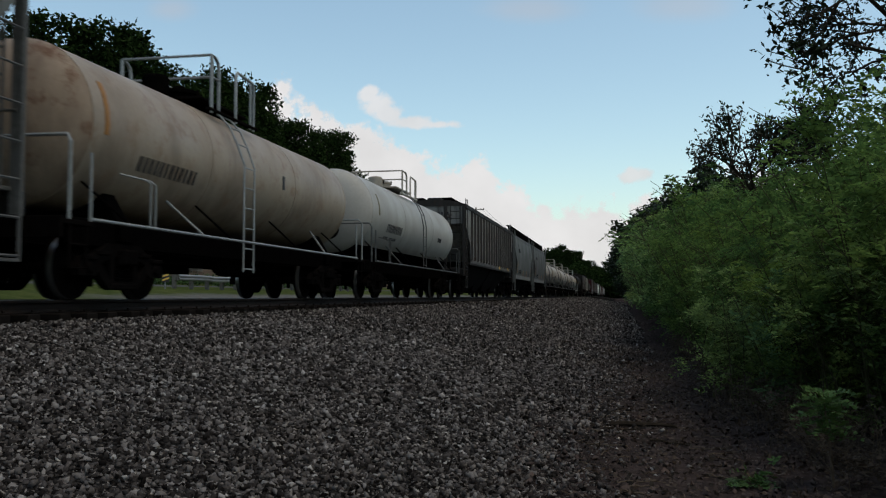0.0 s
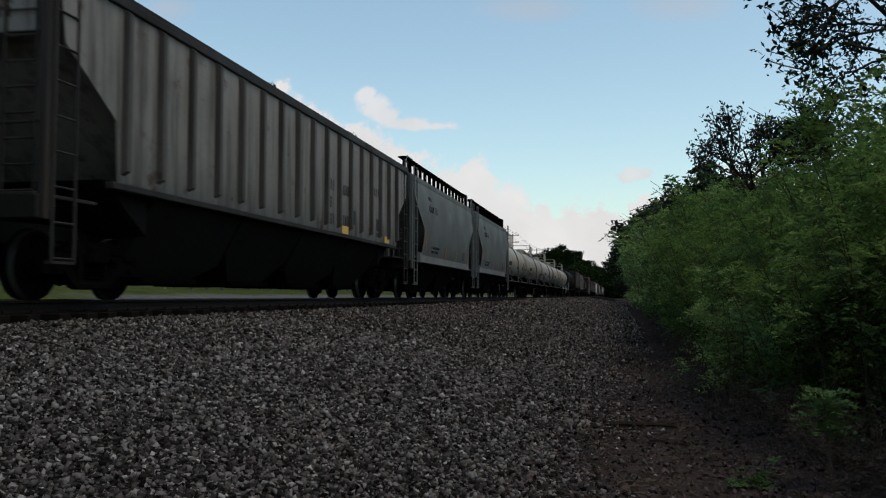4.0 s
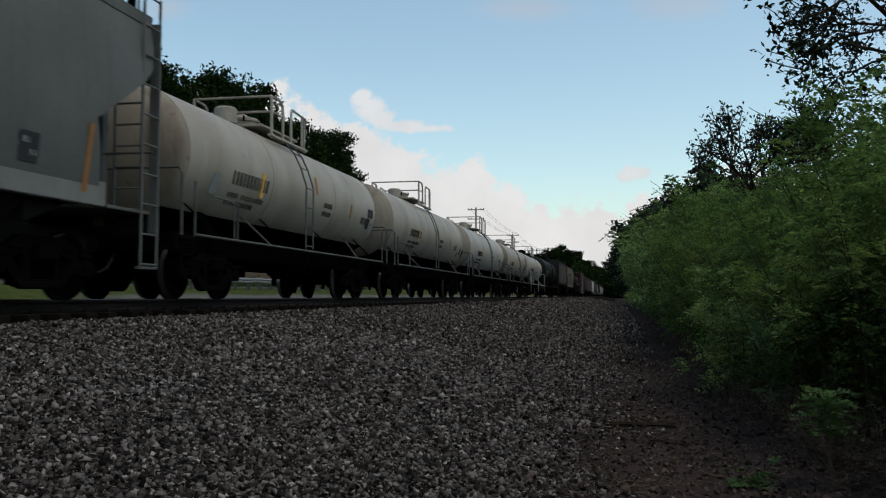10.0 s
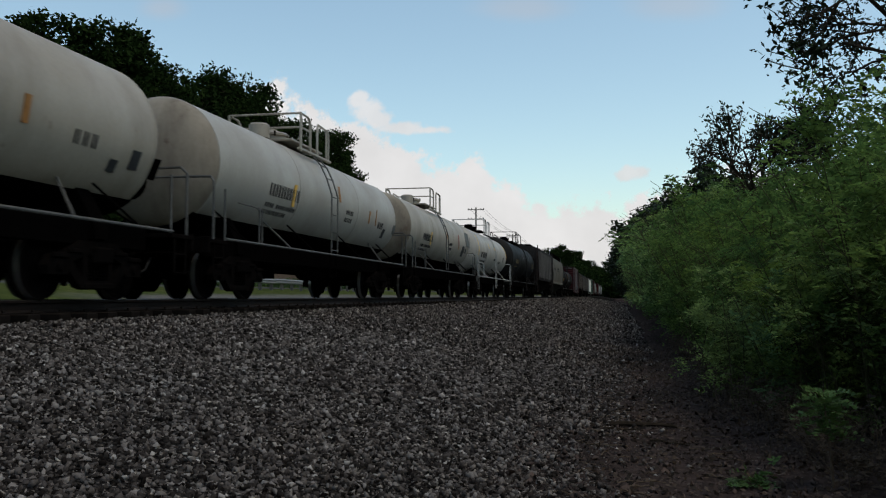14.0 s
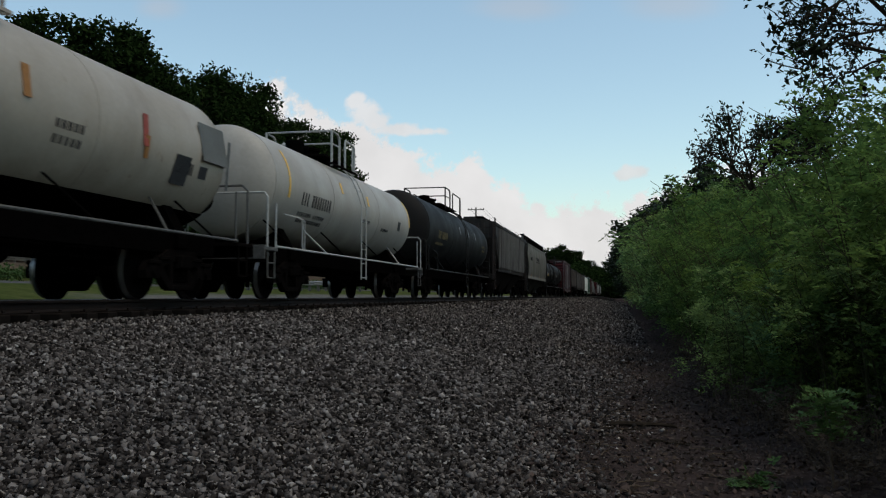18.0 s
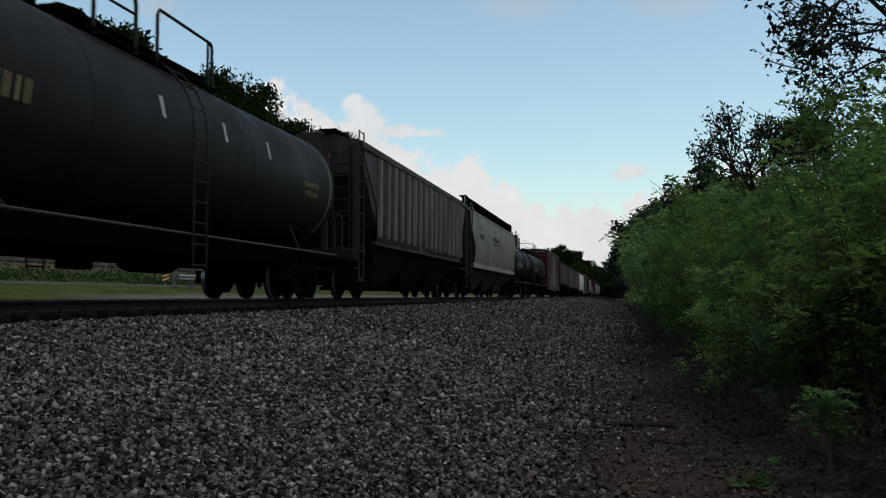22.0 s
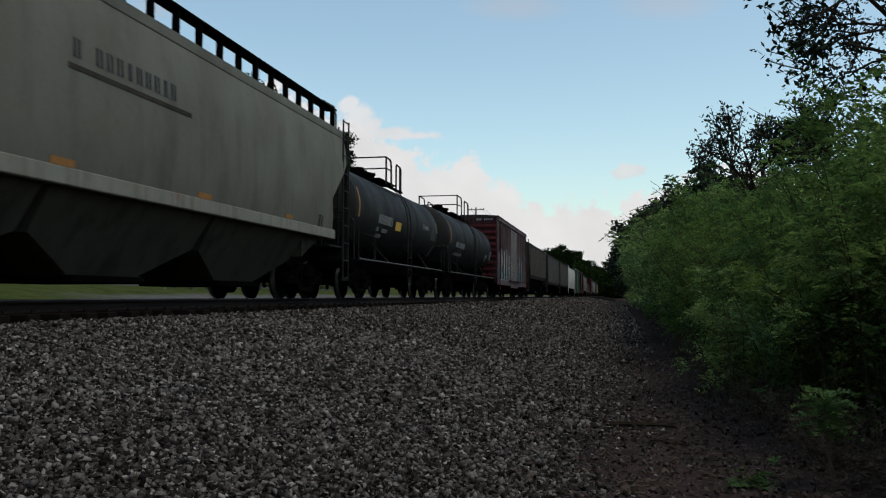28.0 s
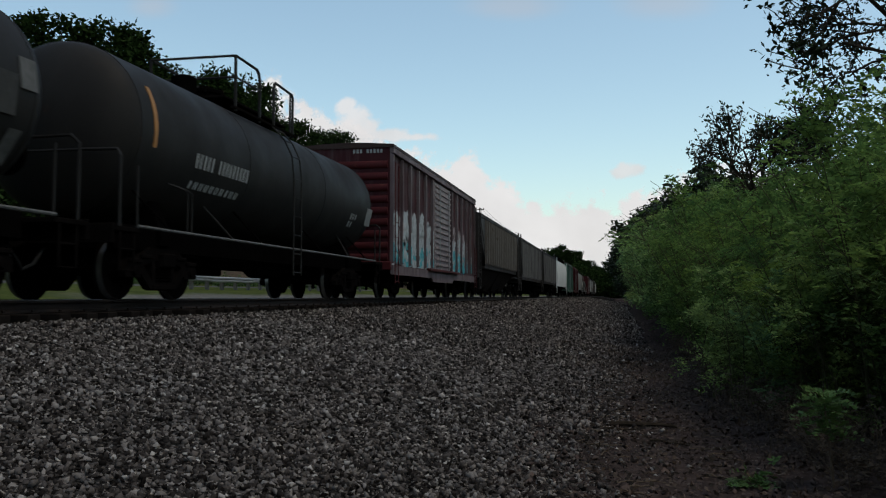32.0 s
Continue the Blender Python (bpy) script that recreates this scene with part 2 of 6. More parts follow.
# ---- mesh helpers ----
class Shape:
    """Vertices and faces of one mesh."""

    def __init__(self):
        self.v, self.f = [], []

    def add(self, verts, faces):
        n = len(self.v)
        self.v += [tuple(p) for p in verts]
        self.f += [tuple(i + n for i in q) for q in faces]
        return self

    def block(self, x0, x1, y0, y1, z0, z1, c=0.012, m=None):
        """A box with chamfered edges."""
        h = ((x1 - x0) / 2, (y1 - y0) / 2, (z1 - z0) / 2)
        o = Vector(((x0 + x1) / 2, (y0 + y1) / 2, (z0 + z1) / 2))
        c = min(c, 0.45 * min(h))
        vs = []
        for sg in CORNERS:
            for a in range(3):
                p = Vector([s * (h[k] if k == a else h[k] - c) for k, s in enumerate(sg)]) + o
                vs.append(m @ p if m else p)
        return self.add(vs, BLOCK_FACES)

    def tube(self, pts, r, seg=6, closed=False):
        """A pipe along points."""
        pts = [Vector(p) for p in pts]
        n, up = len(pts), None
        vs, fs = [], []
        for i, p in enumerate(pts):
            a = pts[i - 1] if i else (pts[-1] if closed else p)
            b = pts[i + 1] if i < n - 1 else (pts[0] if closed else p)
            d = (b - a).normalized()
            if up is None:
                up = Vector((0, 0, 1)) if abs(d.z) < 0.9 else Vector((1, 0, 0))
            s = d.cross(up).normalized()
            up = s.cross(d).normalized()
            rr = r[i] if hasattr(r, "__len__") else r
            for k in range(seg):
                t = 2 * math.pi * k / seg
                vs.append(p + s * math.cos(t) * rr + up * math.sin(t) * rr)
        for i in range(n if closed else n - 1):
            j = (i + 1) % n
            for k in range(seg):
                q = (k + 1) % seg
                fs.append((i * seg + k, i * seg + q, j * seg + q, j * seg + k))
        if not closed:
            fs.append(tuple(range(seg))[::-1])
            fs.append(tuple((n - 1) * seg + k for k in range(seg)))
        return self.add(vs, fs)

    def turned(self, prof, axis, at, seg=24):
        """A profile of (along, radius) turned about an axis, 'x', 'y' or 'z', through the point at."""
        vs, fs = [], []
        for u, r in prof:
            for k in range(seg):
                t = 2 * math.pi * k / seg
                a, b = r * math.cos(t), r * math.sin(t)
                p = {"x": (u, a, b), "y": (b, u, a), "z": (a, b, u)}[axis]
                vs.append((p[0] + at[0], p[1] + at[1], p[2] + at[2]))
        for i in range(len(prof) - 1):
            for k in range(seg):
                q = (k + 1) % seg
                fs.append((i * seg + k, i * seg + q, (i + 1) * seg + q, (i + 1) * seg + k))
        fs.append(tuple(range(seg))[::-1])
        fs.append(tuple((len(prof) - 1) * seg + k for k in range(seg)))
        return self.add(vs, fs)

    def plate(self, poly, x0, x1):
        """A polygon of (y, z), given counter-clockwise as seen from +x, from x0 to x1."""
        n = len(poly)
        vs = [(x0, y, z) for y, z in poly] + [(x1, y, z) for y, z in poly]
        fs = [tuple(range(n))[::-1], tuple(range(n, 2 * n))]
        fs += [(i, (i + 1) % n, n + (i + 1) % n, n + i) for i in range(n)]
        return self.add(vs, fs)

    def long(self, poly, y0, y1):
        """A polygon of (x, z) drawn out from y0 to y1."""
        n = len(poly)
        vs = [(x, y0, z) for x, z in poly] + [(x, y1, z) for x, z in poly]
        fs = [tuple(range(n)), tuple(range(n, 2 * n))[::-1]]
        fs += [(i, n + i, n + (i + 1) % n, (i + 1) % n) for i in range(n)]
        return self.add(vs, fs)

    def loft(self, rings):
        """Rings of as many points each, lowest first, closed at both ends."""
        n = len(rings[0])
        vs = [p for r in rings for p in r]
        fs = [tuple(range(n))[::-1], tuple((len(rings) - 1) * n + k for k in range(n))]
        for i in range(len(rings) - 1):
            fs += [(i * n + k, i * n + (k + 1) % n, (i + 1) * n + (k + 1) % n, (i + 1) * n + k) for k in range(n)]
        return self.add(vs, fs)


def _block_faces():
    cs = [(x, y, z) for x in (-1, 1) for y in (-1, 1) for z in (-1, 1)]
    pos = [Vector([s * (1.0 if k == a else 0.8) for k, s in enumerate(sg)]) for sg in cs for a in range(3)]
    fs = []
    for a in range(3):
        for s in (-1, 1):
            ring = [i for i in range(8) if cs[i][a] == s]
            b, c = (a + 1) % 3, (a + 2) % 3
            ring.sort(key=lambda i: math.atan2(cs[i][c], cs[i][b]))
            fs.append([i * 3 + a for i in ring])
    for i in range(8):
        fs.append([i * 3, i * 3 + 1, i * 3 + 2])
        for a in range(3):
            j = cs.index(tuple(-s if k == a else s for k, s in enumerate(cs[i])))
            if j > i:
                b, c = (a + 1) % 3, (a + 2) % 3
                fs.append([i * 3 + b, i * 3 + c, j * 3 + c, j * 3 + b])
    out = []
    for q in fs:
        mid = sum((pos[i] for i in q), Vector()) / len(q)
        nrm = (pos[q[1]] - pos[q[0]]).cross(pos[q[2]] - pos[q[1]])
        out.append(tuple(q) if nrm.dot(mid) > 0 else tuple(q[::-1]))
    return cs, out


CORNERS, BLOCK_FACES = _block_faces()


def finish(me, smooth=35):
    if smooth:
        me.polygons.foreach_set("use_smooth", [True] * len(me.polygons))
        me.set_sharp_from_angle(angle=radians(smooth))
    me.update()
    return me


def part(name, shape, material, parent=None, label="", smooth=35):
    """One mesh object from a Shape, or from a ready mesh, under a thing or a part."""
    if isinstance(shape, Shape):
        me = bpy.data.meshes.new(name)
        me.from_pydata(shape.v, [], shape.f)
        finish(me, smooth)
    else:
        me = shape
    if material and not me.materials:
        me.materials.append(material)
    ob = new(name, me)
    ob.parent = parent
    if label:
        ob["label"] = label
    return ob


def thing(name, label, category, group="", at=None, kind=""):
    ob = new(name)
    ob.empty_display_size = 0.3
    tagged(ob, label, category, group, kind)
    if at is not None:
        ob.matrix_basis = at
    return ob


def big_mesh(name, verts, faces_n, n_per):
    """A mesh from numpy arrays with n_per corners a face."""
    me = bpy.data.meshes.new(name)
    nv, nf = len(verts), len(faces_n)
    me.vertices.add(nv)
    me.vertices.foreach_set("co", np.asarray(verts, dtype=np.float32).ravel())
    me.loops.add(nf * n_per)
    me.loops.foreach_set("vertex_index", np.asarray(faces_n, dtype=np.int32).ravel())
    me.polygons.add(nf)
    me.polygons.foreach_set("loop_start", np.arange(0, nf * n_per, n_per, dtype=np.int32))
    me.update(calc_edges=True)
    me.validate()
    return me
# ---- ground ----
PROFILE = [(-2500, 12), (-160, 9), (-75, 7.0), (-60, 4.2), (-55, 3.3), (-50, 1.3), (-46, 1.0), (-40, 0.9), (-24, 0.55), (-17, -0.25), (-13, -0.5), (-11.2, -0.5),
           (-9.95, -0.32), (-9.7, -0.29), (-7.62, -0.3), (-7.42, -0.285), (-7.0, -0.28), (-6.7, -0.3), (-6.2, -0.4), (-3.4, -0.9), (-1.3, -1.28), (-0.3, -1.37), (0.8, -1.4), (2.5, -1.32), (6, -1.1), (14, -0.9), (40, 0), (2500, 6)]
PX, PZ = np.array([p[0] for p in PROFILE], float), np.array([p[1] for p in PROFILE], float)


def soft_noise(x, y, k):
    return np.sin(x * k + 1.7 * np.sin(y * k * 0.7)) * np.cos(y * k * 0.83 + 1.3 * np.sin(x * k * 0.61))


def ground_z(x, y):
    x, y = np.asarray(x, float), np.asarray(y, float)
    z = np.interp(x, PX, PZ)
    free = np.clip((np.abs(x - TRACK) - 1.9) / 1.5, 0, 1)
    hill = np.clip((-x - 57) / 50, 0, 1) * 15 * np.clip((235 - y) / 60, 0, 1)
    return z + hill + free * (0.025 * soft_noise(x, y, 1.1) + 0.012 * soft_noise(x, y, 3.7)) + np.clip((np.abs(x) - 12) / 20, 0, 1) * 0.06 * soft_noise(x, y, 0.3)


def graded(a, b, first, ratio):
    out, step = [a], first
    while out[-1] < b:
        out.append(out[-1] + step)
        step *= ratio
    return out


gx = sorted(set([round(v, 3) for v in np.arange(-14, 7, 0.12)] + [round(-14 - v, 3) for v in graded(0, 2400, 0.4, 1.1)] + [round(7 + v, 3) for v in graded(0, 2400, 0.3, 1.12)]))
gy = sorted(set([round(v, 3) for v in np.arange(-4, 30, 0.2)] + [round(30 + v, 3) for v in graded(0, 3800, 0.3, 1.06)] + [round(-4 - v, 3) for v in graded(0, 400, 0.5, 1.25)]))
GX, GY = np.meshgrid(gx, gy)
GZ = ground_z(GX, GY)
nx, ny = len(gx), len(gy)
ii = (np.arange(ny - 1)[:, None] * nx + np.arange(nx - 1)[None, :]).ravel()
ground_mesh = big_mesh("ground", np.stack([GX.ravel(), GY.ravel(), GZ.ravel()], 1), np.stack([ii, ii + 1, ii + nx + 1, ii + nx], 1), 4)
ground_mesh.polygons.foreach_set("use_smooth", [True] * len(ground_mesh.polygons))


def ground_material():
    """Ballast, dirt, service gravel and grass in strips along the line, with ragged borders."""
    m, nt, b, oc = start_mat("ground_surface", 0.9)
    sep = nt.nodes.new("ShaderNodeSeparateXYZ")
    nt.links.new(oc, sep.inputs[0])
    wob = noise_tex(nt, oc, 0.5, 6, 0.65)

    def strip(edge, soft, wobble):
        a = nt.nodes.new("ShaderNodeMath")
        a.operation = "MULTIPLY_ADD"
        nt.links.new(wob, a.inputs[0])
        a.inputs[1].default_value, a.inputs[2].default_value = wobble, -0.5 * wobble
        s = nt.nodes.new("ShaderNodeMath")
        nt.links.new(sep.outputs[0], s.inputs[0])
        nt.links.new(a.outputs[0], s.inputs[1])
        r = nt.nodes.new("ShaderNodeMapRange")
        r.inputs[1].default_value, r.inputs[2].default_value = edge - soft, edge + soft
        nt.links.new(s.outputs[0], r.inputs[0])
        return r.outputs[0]

    vo = nt.nodes.new("ShaderNodeTexVoronoi")
    vo.inputs["Scale"].default_value = 24
    nt.links.new(oc, vo.inputs["Vector"])
    # bed colour kept dark, to deepen the shade between the loose stones
    ston = ramp(nt, vo.outputs["Color"], [(0.0, (0.01, 0.009, 0.0085)), (0.5, (0.022, 0.02, 0.019)), (1.0, (0.06, 0.056, 0.053))])
    # darker towards cell borders: shade between stones put into the colour
    gap_shade = ramp(nt, vo.outputs["Distance"], [(0.2, (1, 1, 1)), (0.7, (0.15, 0.14, 0.13))])
    ballast = mix(nt, 1.0, ston, gap_shade, "MULTIPLY")
    dn = noise_tex(nt, oc, 9, 8, 0.7)
    dirt = ramp(nt, dn, [(0.3, (0.022, 0.0162, 0.0148)), (0.55, (0.046, 0.0345, 0.0315)), (0.75, (0.088, 0.067, 0.061))])
    gn = noise_tex(nt, oc, 1.4, 8, 0.7)
    grass = ramp(nt, gn, [(0.3, (0.028, 0.042, 0.012)), (0.55, (0.055, 0.066, 0.021)), (0.75, (0.094, 0.088, 0.036))])
    grav = ramp(nt, noise_tex(nt, oc, 3, 8, 0.7), [(0.3, (0.07, 0.066, 0.06)), (0.7, (0.14, 0.132, 0.122))])
    far = nt.nodes.new("ShaderNodeMapRange")
    far.inputs[1].default_value, far.inputs[2].default_value = 27, 33
    nt.links.new(sep.outputs[1], far.inputs[0])
    lot = nt.nodes.new("ShaderNodeMath")
    lot.operation = "MULTIPLY"
    nt.links.new(strip(-20.5, 0.6, 3.0), lot.inputs[0])
    nt.links.new(far.outputs[0], lot.inputs[1])
    c = mix(nt, lot.outputs[0], grass, grav)
    bank = ramp(nt, noise_tex(nt, oc, 0.8, 8, 0.7), [(0.3, (0.045, 0.034, 0.025)), (0.7, (0.1, 0.078, 0.06))])
    c = mix(nt, strip(-51.2, 0.5, 1.6), bank, c)
    c = mix(nt, strip(-11.4, 0.3, 1.0), c, ballast)
    c = mix(nt, strip(-0.55, 0.7, 1.8), c, dirt)
    nt.links.new(c, b.inputs["Base Color"])
    ad = nt.nodes.new("ShaderNodeMath")
    nt.links.new(vo.outputs["Distance"], ad.inputs[0])
    nt.links.new(dn, ad.inputs[1])
    ad.operation = "SUBTRACT"
    bump(nt, b, ad.outputs[0], 0.6, -0.03)
    return m


ground = part("ground", ground_mesh, ground_material())
tagged(ground, "grey crushed-stone embankment, brown dirt and mown grass", "ground", kind="structure")

# stones of the ballast
stone_mat, snt, sb, soc = start_mat("crushed_stone", 0.85)
sgeo = snt.nodes.new("ShaderNodeNewGeometry")
sinfo = snt.nodes.new("ShaderNodeObjectInfo")
sadd = snt.nodes.new("ShaderNodeMath")
snt.links.new(sgeo.outputs["Random Per Island"], sadd.inputs[0])
snt.links.new(sinfo.outputs["Random"], sadd.inputs[1])
sfr = snt.nodes.new("ShaderNodeMath")
sfr.operation = "FRACT"
snt.links.new(sadd.outputs[0], sfr.inputs[0])
scol = ramp(snt, sfr.outputs[0], [(0.0, (0.007, 0.0064, 0.006)), (0.3, (0.03, 0.0278, 0.0268)), (0.7, (0.1, 0.0935, 0.091)), (0.96, (0.21, 0.203, 0.198)), (1.0, (0.38, 0.38, 0.37))])
sgr = ramp(snt, noise_tex(snt, soc, 60, 4), [(0.3, (0.75, 0.75, 0.75)), (0.7, (1.05, 1.03, 1.0))])
spatch = ramp(snt, noise_tex(snt, soc, 0.45, 4), [(0.3, (0.98, 0.91, 0.875)), (0.7, (1.0, 0.957, 0.94))])
snt.links.new(mix(snt, 1.0, mix(snt, 1.0, scol, sgr, "MULTIPLY"), spatch, "MULTIPLY"), sb.inputs["Base Color"])

rs = np.random.RandomState(3)
CUBE = np.array([(x, y, z) for x in (-1, 1) for y in (-1, 1) for z in (-1, 1)], float)
CUBE_Q = np.array([(0, 1, 3, 2), (4, 6, 7, 5), (0, 4, 5, 1), (2, 3, 7, 6), (0, 2, 6, 4), (1, 5, 7, 3)])


OCTA = np.array([(1, 0, 0), (-1, 0, 0), (0, 1, 0), (0, -1, 0), (0, 0, 1), (0, 0, -1)], float)
OCTA_Q = np.array([(0, 2, 1, 4), (0, 4, 1, 3), (0, 5, 1, 2), (0, 3, 1, 5)])


def scatter(n, xs, ys, size, lo=0.55, hi=1.3):
    """n angular stones lying at xs, ys on the ground."""
    k = CUBE[None] * (0.5 + 0.3 * rs.rand(n, 8, 1)) * (0.42 + 1.0 * rs.rand(n, 1, 3)) + 0.2 * rs.randn(n, 8, 3)
    q = rs.randn(n, 4)
    q /= np.linalg.norm(q, axis=1, keepdims=True)
    w, x, y, z = q.T
    rot = np.stack([1 - 2 * (y * y + z * z), 2 * (x * y - w * z), 2 * (x * z + w * y), 2 * (x * y + w * z), 1 - 2 * (x * x + z * z), 2 * (y * z - w * x),
                    2 * (x * z - w * y), 2 * (y * z + w * x), 1 - 2 * (x * x + y * y)], 1).reshape(n, 3, 3)
    sz = size * (lo + (hi - lo) * rs.rand(n, 1, 1) ** 1.6)
    p = np.einsum("nij,nkj->nki", rot, k) * sz
    zz = ground_z(xs, ys) + sz[:, 0, 0] * 1.1 * rs.rand(n) ** 1.5 - 0.012
    p += np.stack([xs, ys, zz], 1)[:, None, :]
    f = (np.arange(n)[:, None, None] * 8 + CUBE_Q[None]).reshape(-1, 4)
    return p.reshape(-1, 3), f


def scatter_far(n, xs, ys, size):
    """Stones with fewer faces, for the farther slope: two four-sided points set together, as quads folded in two."""
    k = OCTA[None] * (0.75 + 0.5 * rs.rand(n, 6, 1)) * (0.7 + 0.6 * rs.rand(n, 1, 3)) + 0.15 * rs.randn(n, 6, 3)
    a = rs.rand(n) * 6.283
    c, s = np.cos(a), np.sin(a)
    t = rs.randn(n, 1) * 0.5
    x = k[:, :, 0] * c[:, None] - k[:, :, 1] * s[:, None]
    y = k[:, :, 0] * s[:, None] + k[:, :, 1] * c[:, None]
    z = k[:, :, 2] + t * x
    sz = size * (0.55 + 0.75 * rs.rand(n, 1, 1) ** 1.6)
    p = np.stack([x, y, z], 2) * sz
    p += np.stack([xs, ys, ground_z(xs, ys) + sz[:, 0, 0] * 0.6 * rs.rand(n) - 0.01], 1)[:, None, :]
    f = (np.arange(n)[:, None, None] * 6 + OCTA_Q[None]).reshape(-1, 4)
    return p.reshape(-1, 3), f


def stone_field(n, x0, x1, y0, y1, size, name="ballast_stones", wedge=True):
    xs, ys = x0 + (x1 - x0) * rs.rand(n), y0 + (y1 - y0) * rs.rand(n)
    if wedge:
        keep = (-xs < ys * 0.95 + 1.2) & (rs.rand(n) < np.clip((-xs + 0.12 + 0.035 * ys + 0.4 * soft_noise(xs, ys, 0.9)) / 1.4, 0.05, 1))
        xs, ys = xs[keep], ys[keep]
    v, f = (scatter if y0 < 15 else scatter_far)(len(xs), xs, ys, size)
    return v, f


sv, sf = [], []
for n, x0, x1, y0, y1, size in ((100000, -6.95, 0.4, 1.8, 9.0, 0.0198), (64000, -6.95, 0.5, 9.0, 17.0, 0.025), (56000, -7.02, 0.9, 17.0, 34.0, 0.037), (38000, -7.0, 1.1, 34.0, 90.0, 0.06), (16000, -7.0, 1.6, 90.0, 210.0, 0.1), (9000, -0.9, 1.3, 2.5, 18.0, 0.017), (8000, -9.7, -7.0, 4.0, 22.0, 0.03)):
    v, f = stone_field(n, x0, x1, y0, y1, size)
    sf.append(f + sum(len(a) for a in sv))
    sv.append(v)
stones = part("ballast_stones", big_mesh("ballast_stones", np.concatenate(sv), np.concatenate(sf), 4), stone_mat, None)
tagged(stones, "angular grey crushed ballast stones heaped on the slope", "ballast", kind="stuff")
variants = []
for k in range(6):
    v, f = scatter(1, np.zeros(1), np.zeros(1), 1.0, 1.0, 1.0)
    v -= v.mean(0)
    me = big_mesh("stone", v * 0.9, f, 4)
    me.materials.append(stone_mat)
    variants.append(me)
for k in range(280):
    y = 3.0 + 3.6 * rs.rand() ** 0.8
    x = -0.5 - min(5.5, y * 0.8) * rs.rand()
    st = part("stone", variants[k % 6], None, ground)
    s = 0.016 + 0.011 * rs.rand()
    st.matrix_basis = pose(x, y, float(ground_z(x, y)) + s * 0.55, *(rs.rand(3) * 360)) @ Matrix.Scale(s, 4)

# ---- track ----
track = thing("railway_track", "straight railway track on wooden ties in ballast", "railway track", kind="structure")
for x in (-0.752, 0.752):
    pr = [(-0.075, -0.172), (0.075, -0.172), (0.075, -0.16), (0.02, -0.145), (0.009, -0.13), (0.009, -0.05), (0.035, -0.04), (0.036, -0.008), (0.028, 0.0), (-0.028, 0.0), (-0.036, -0.008), (-0.035, -0.04), (-0.009, -0.05), (-0.009, -0.13), (-0.02, -0.145), (-0.075, -0.16)]
    part("rail", Shape().long([(TRACK + x + a, b) for a, b in pr], -60, 700), RAILSTEEL, track, "brown rusty steel rail", 20)
    part("rail_head", Shape().long([(TRACK + x - 0.026, -0.002), (TRACK + x + 0.026, -0.002), (TRACK + x + 0.024, 0.002), (TRACK + x - 0.024, 0.002)], -60, 700), RAILTOP, track, "polished running surface", 0)
tie_mesh = None
for k in range(130):
    y = -4 + k * 0.56
    if tie_mesh is None:
        t = Shape().block(-1.3, 1.3, -0.115, 0.115, -0.36, -0.172, 0.012)
        tie_mesh = bpy.data.meshes.new("tie")
        tie_mesh.from_pydata(t.v, [], t.f)
        finish(tie_mesh)
        tie_mesh.materials.append(TIE)
    part("tie", tie_mesh, None, track).matrix_basis = pose(TRACK + 0.05 * rs.randn(), y, 0.0, 0, 0, rs.randn())
    if k < 75:
        for x in (-0.752, 0.752):
            part("tie_plate", Shape().block(TRACK + x - 0.16, TRACK + x + 0.16, y - 0.09, y + 0.09, -0.173, -0.16, 0.003).block(TRACK + x + 0.08, TRACK + x + 0.11, y - 0.02, y + 0.02, -0.165, -0.13, 0.004), RAILSTEEL, track)
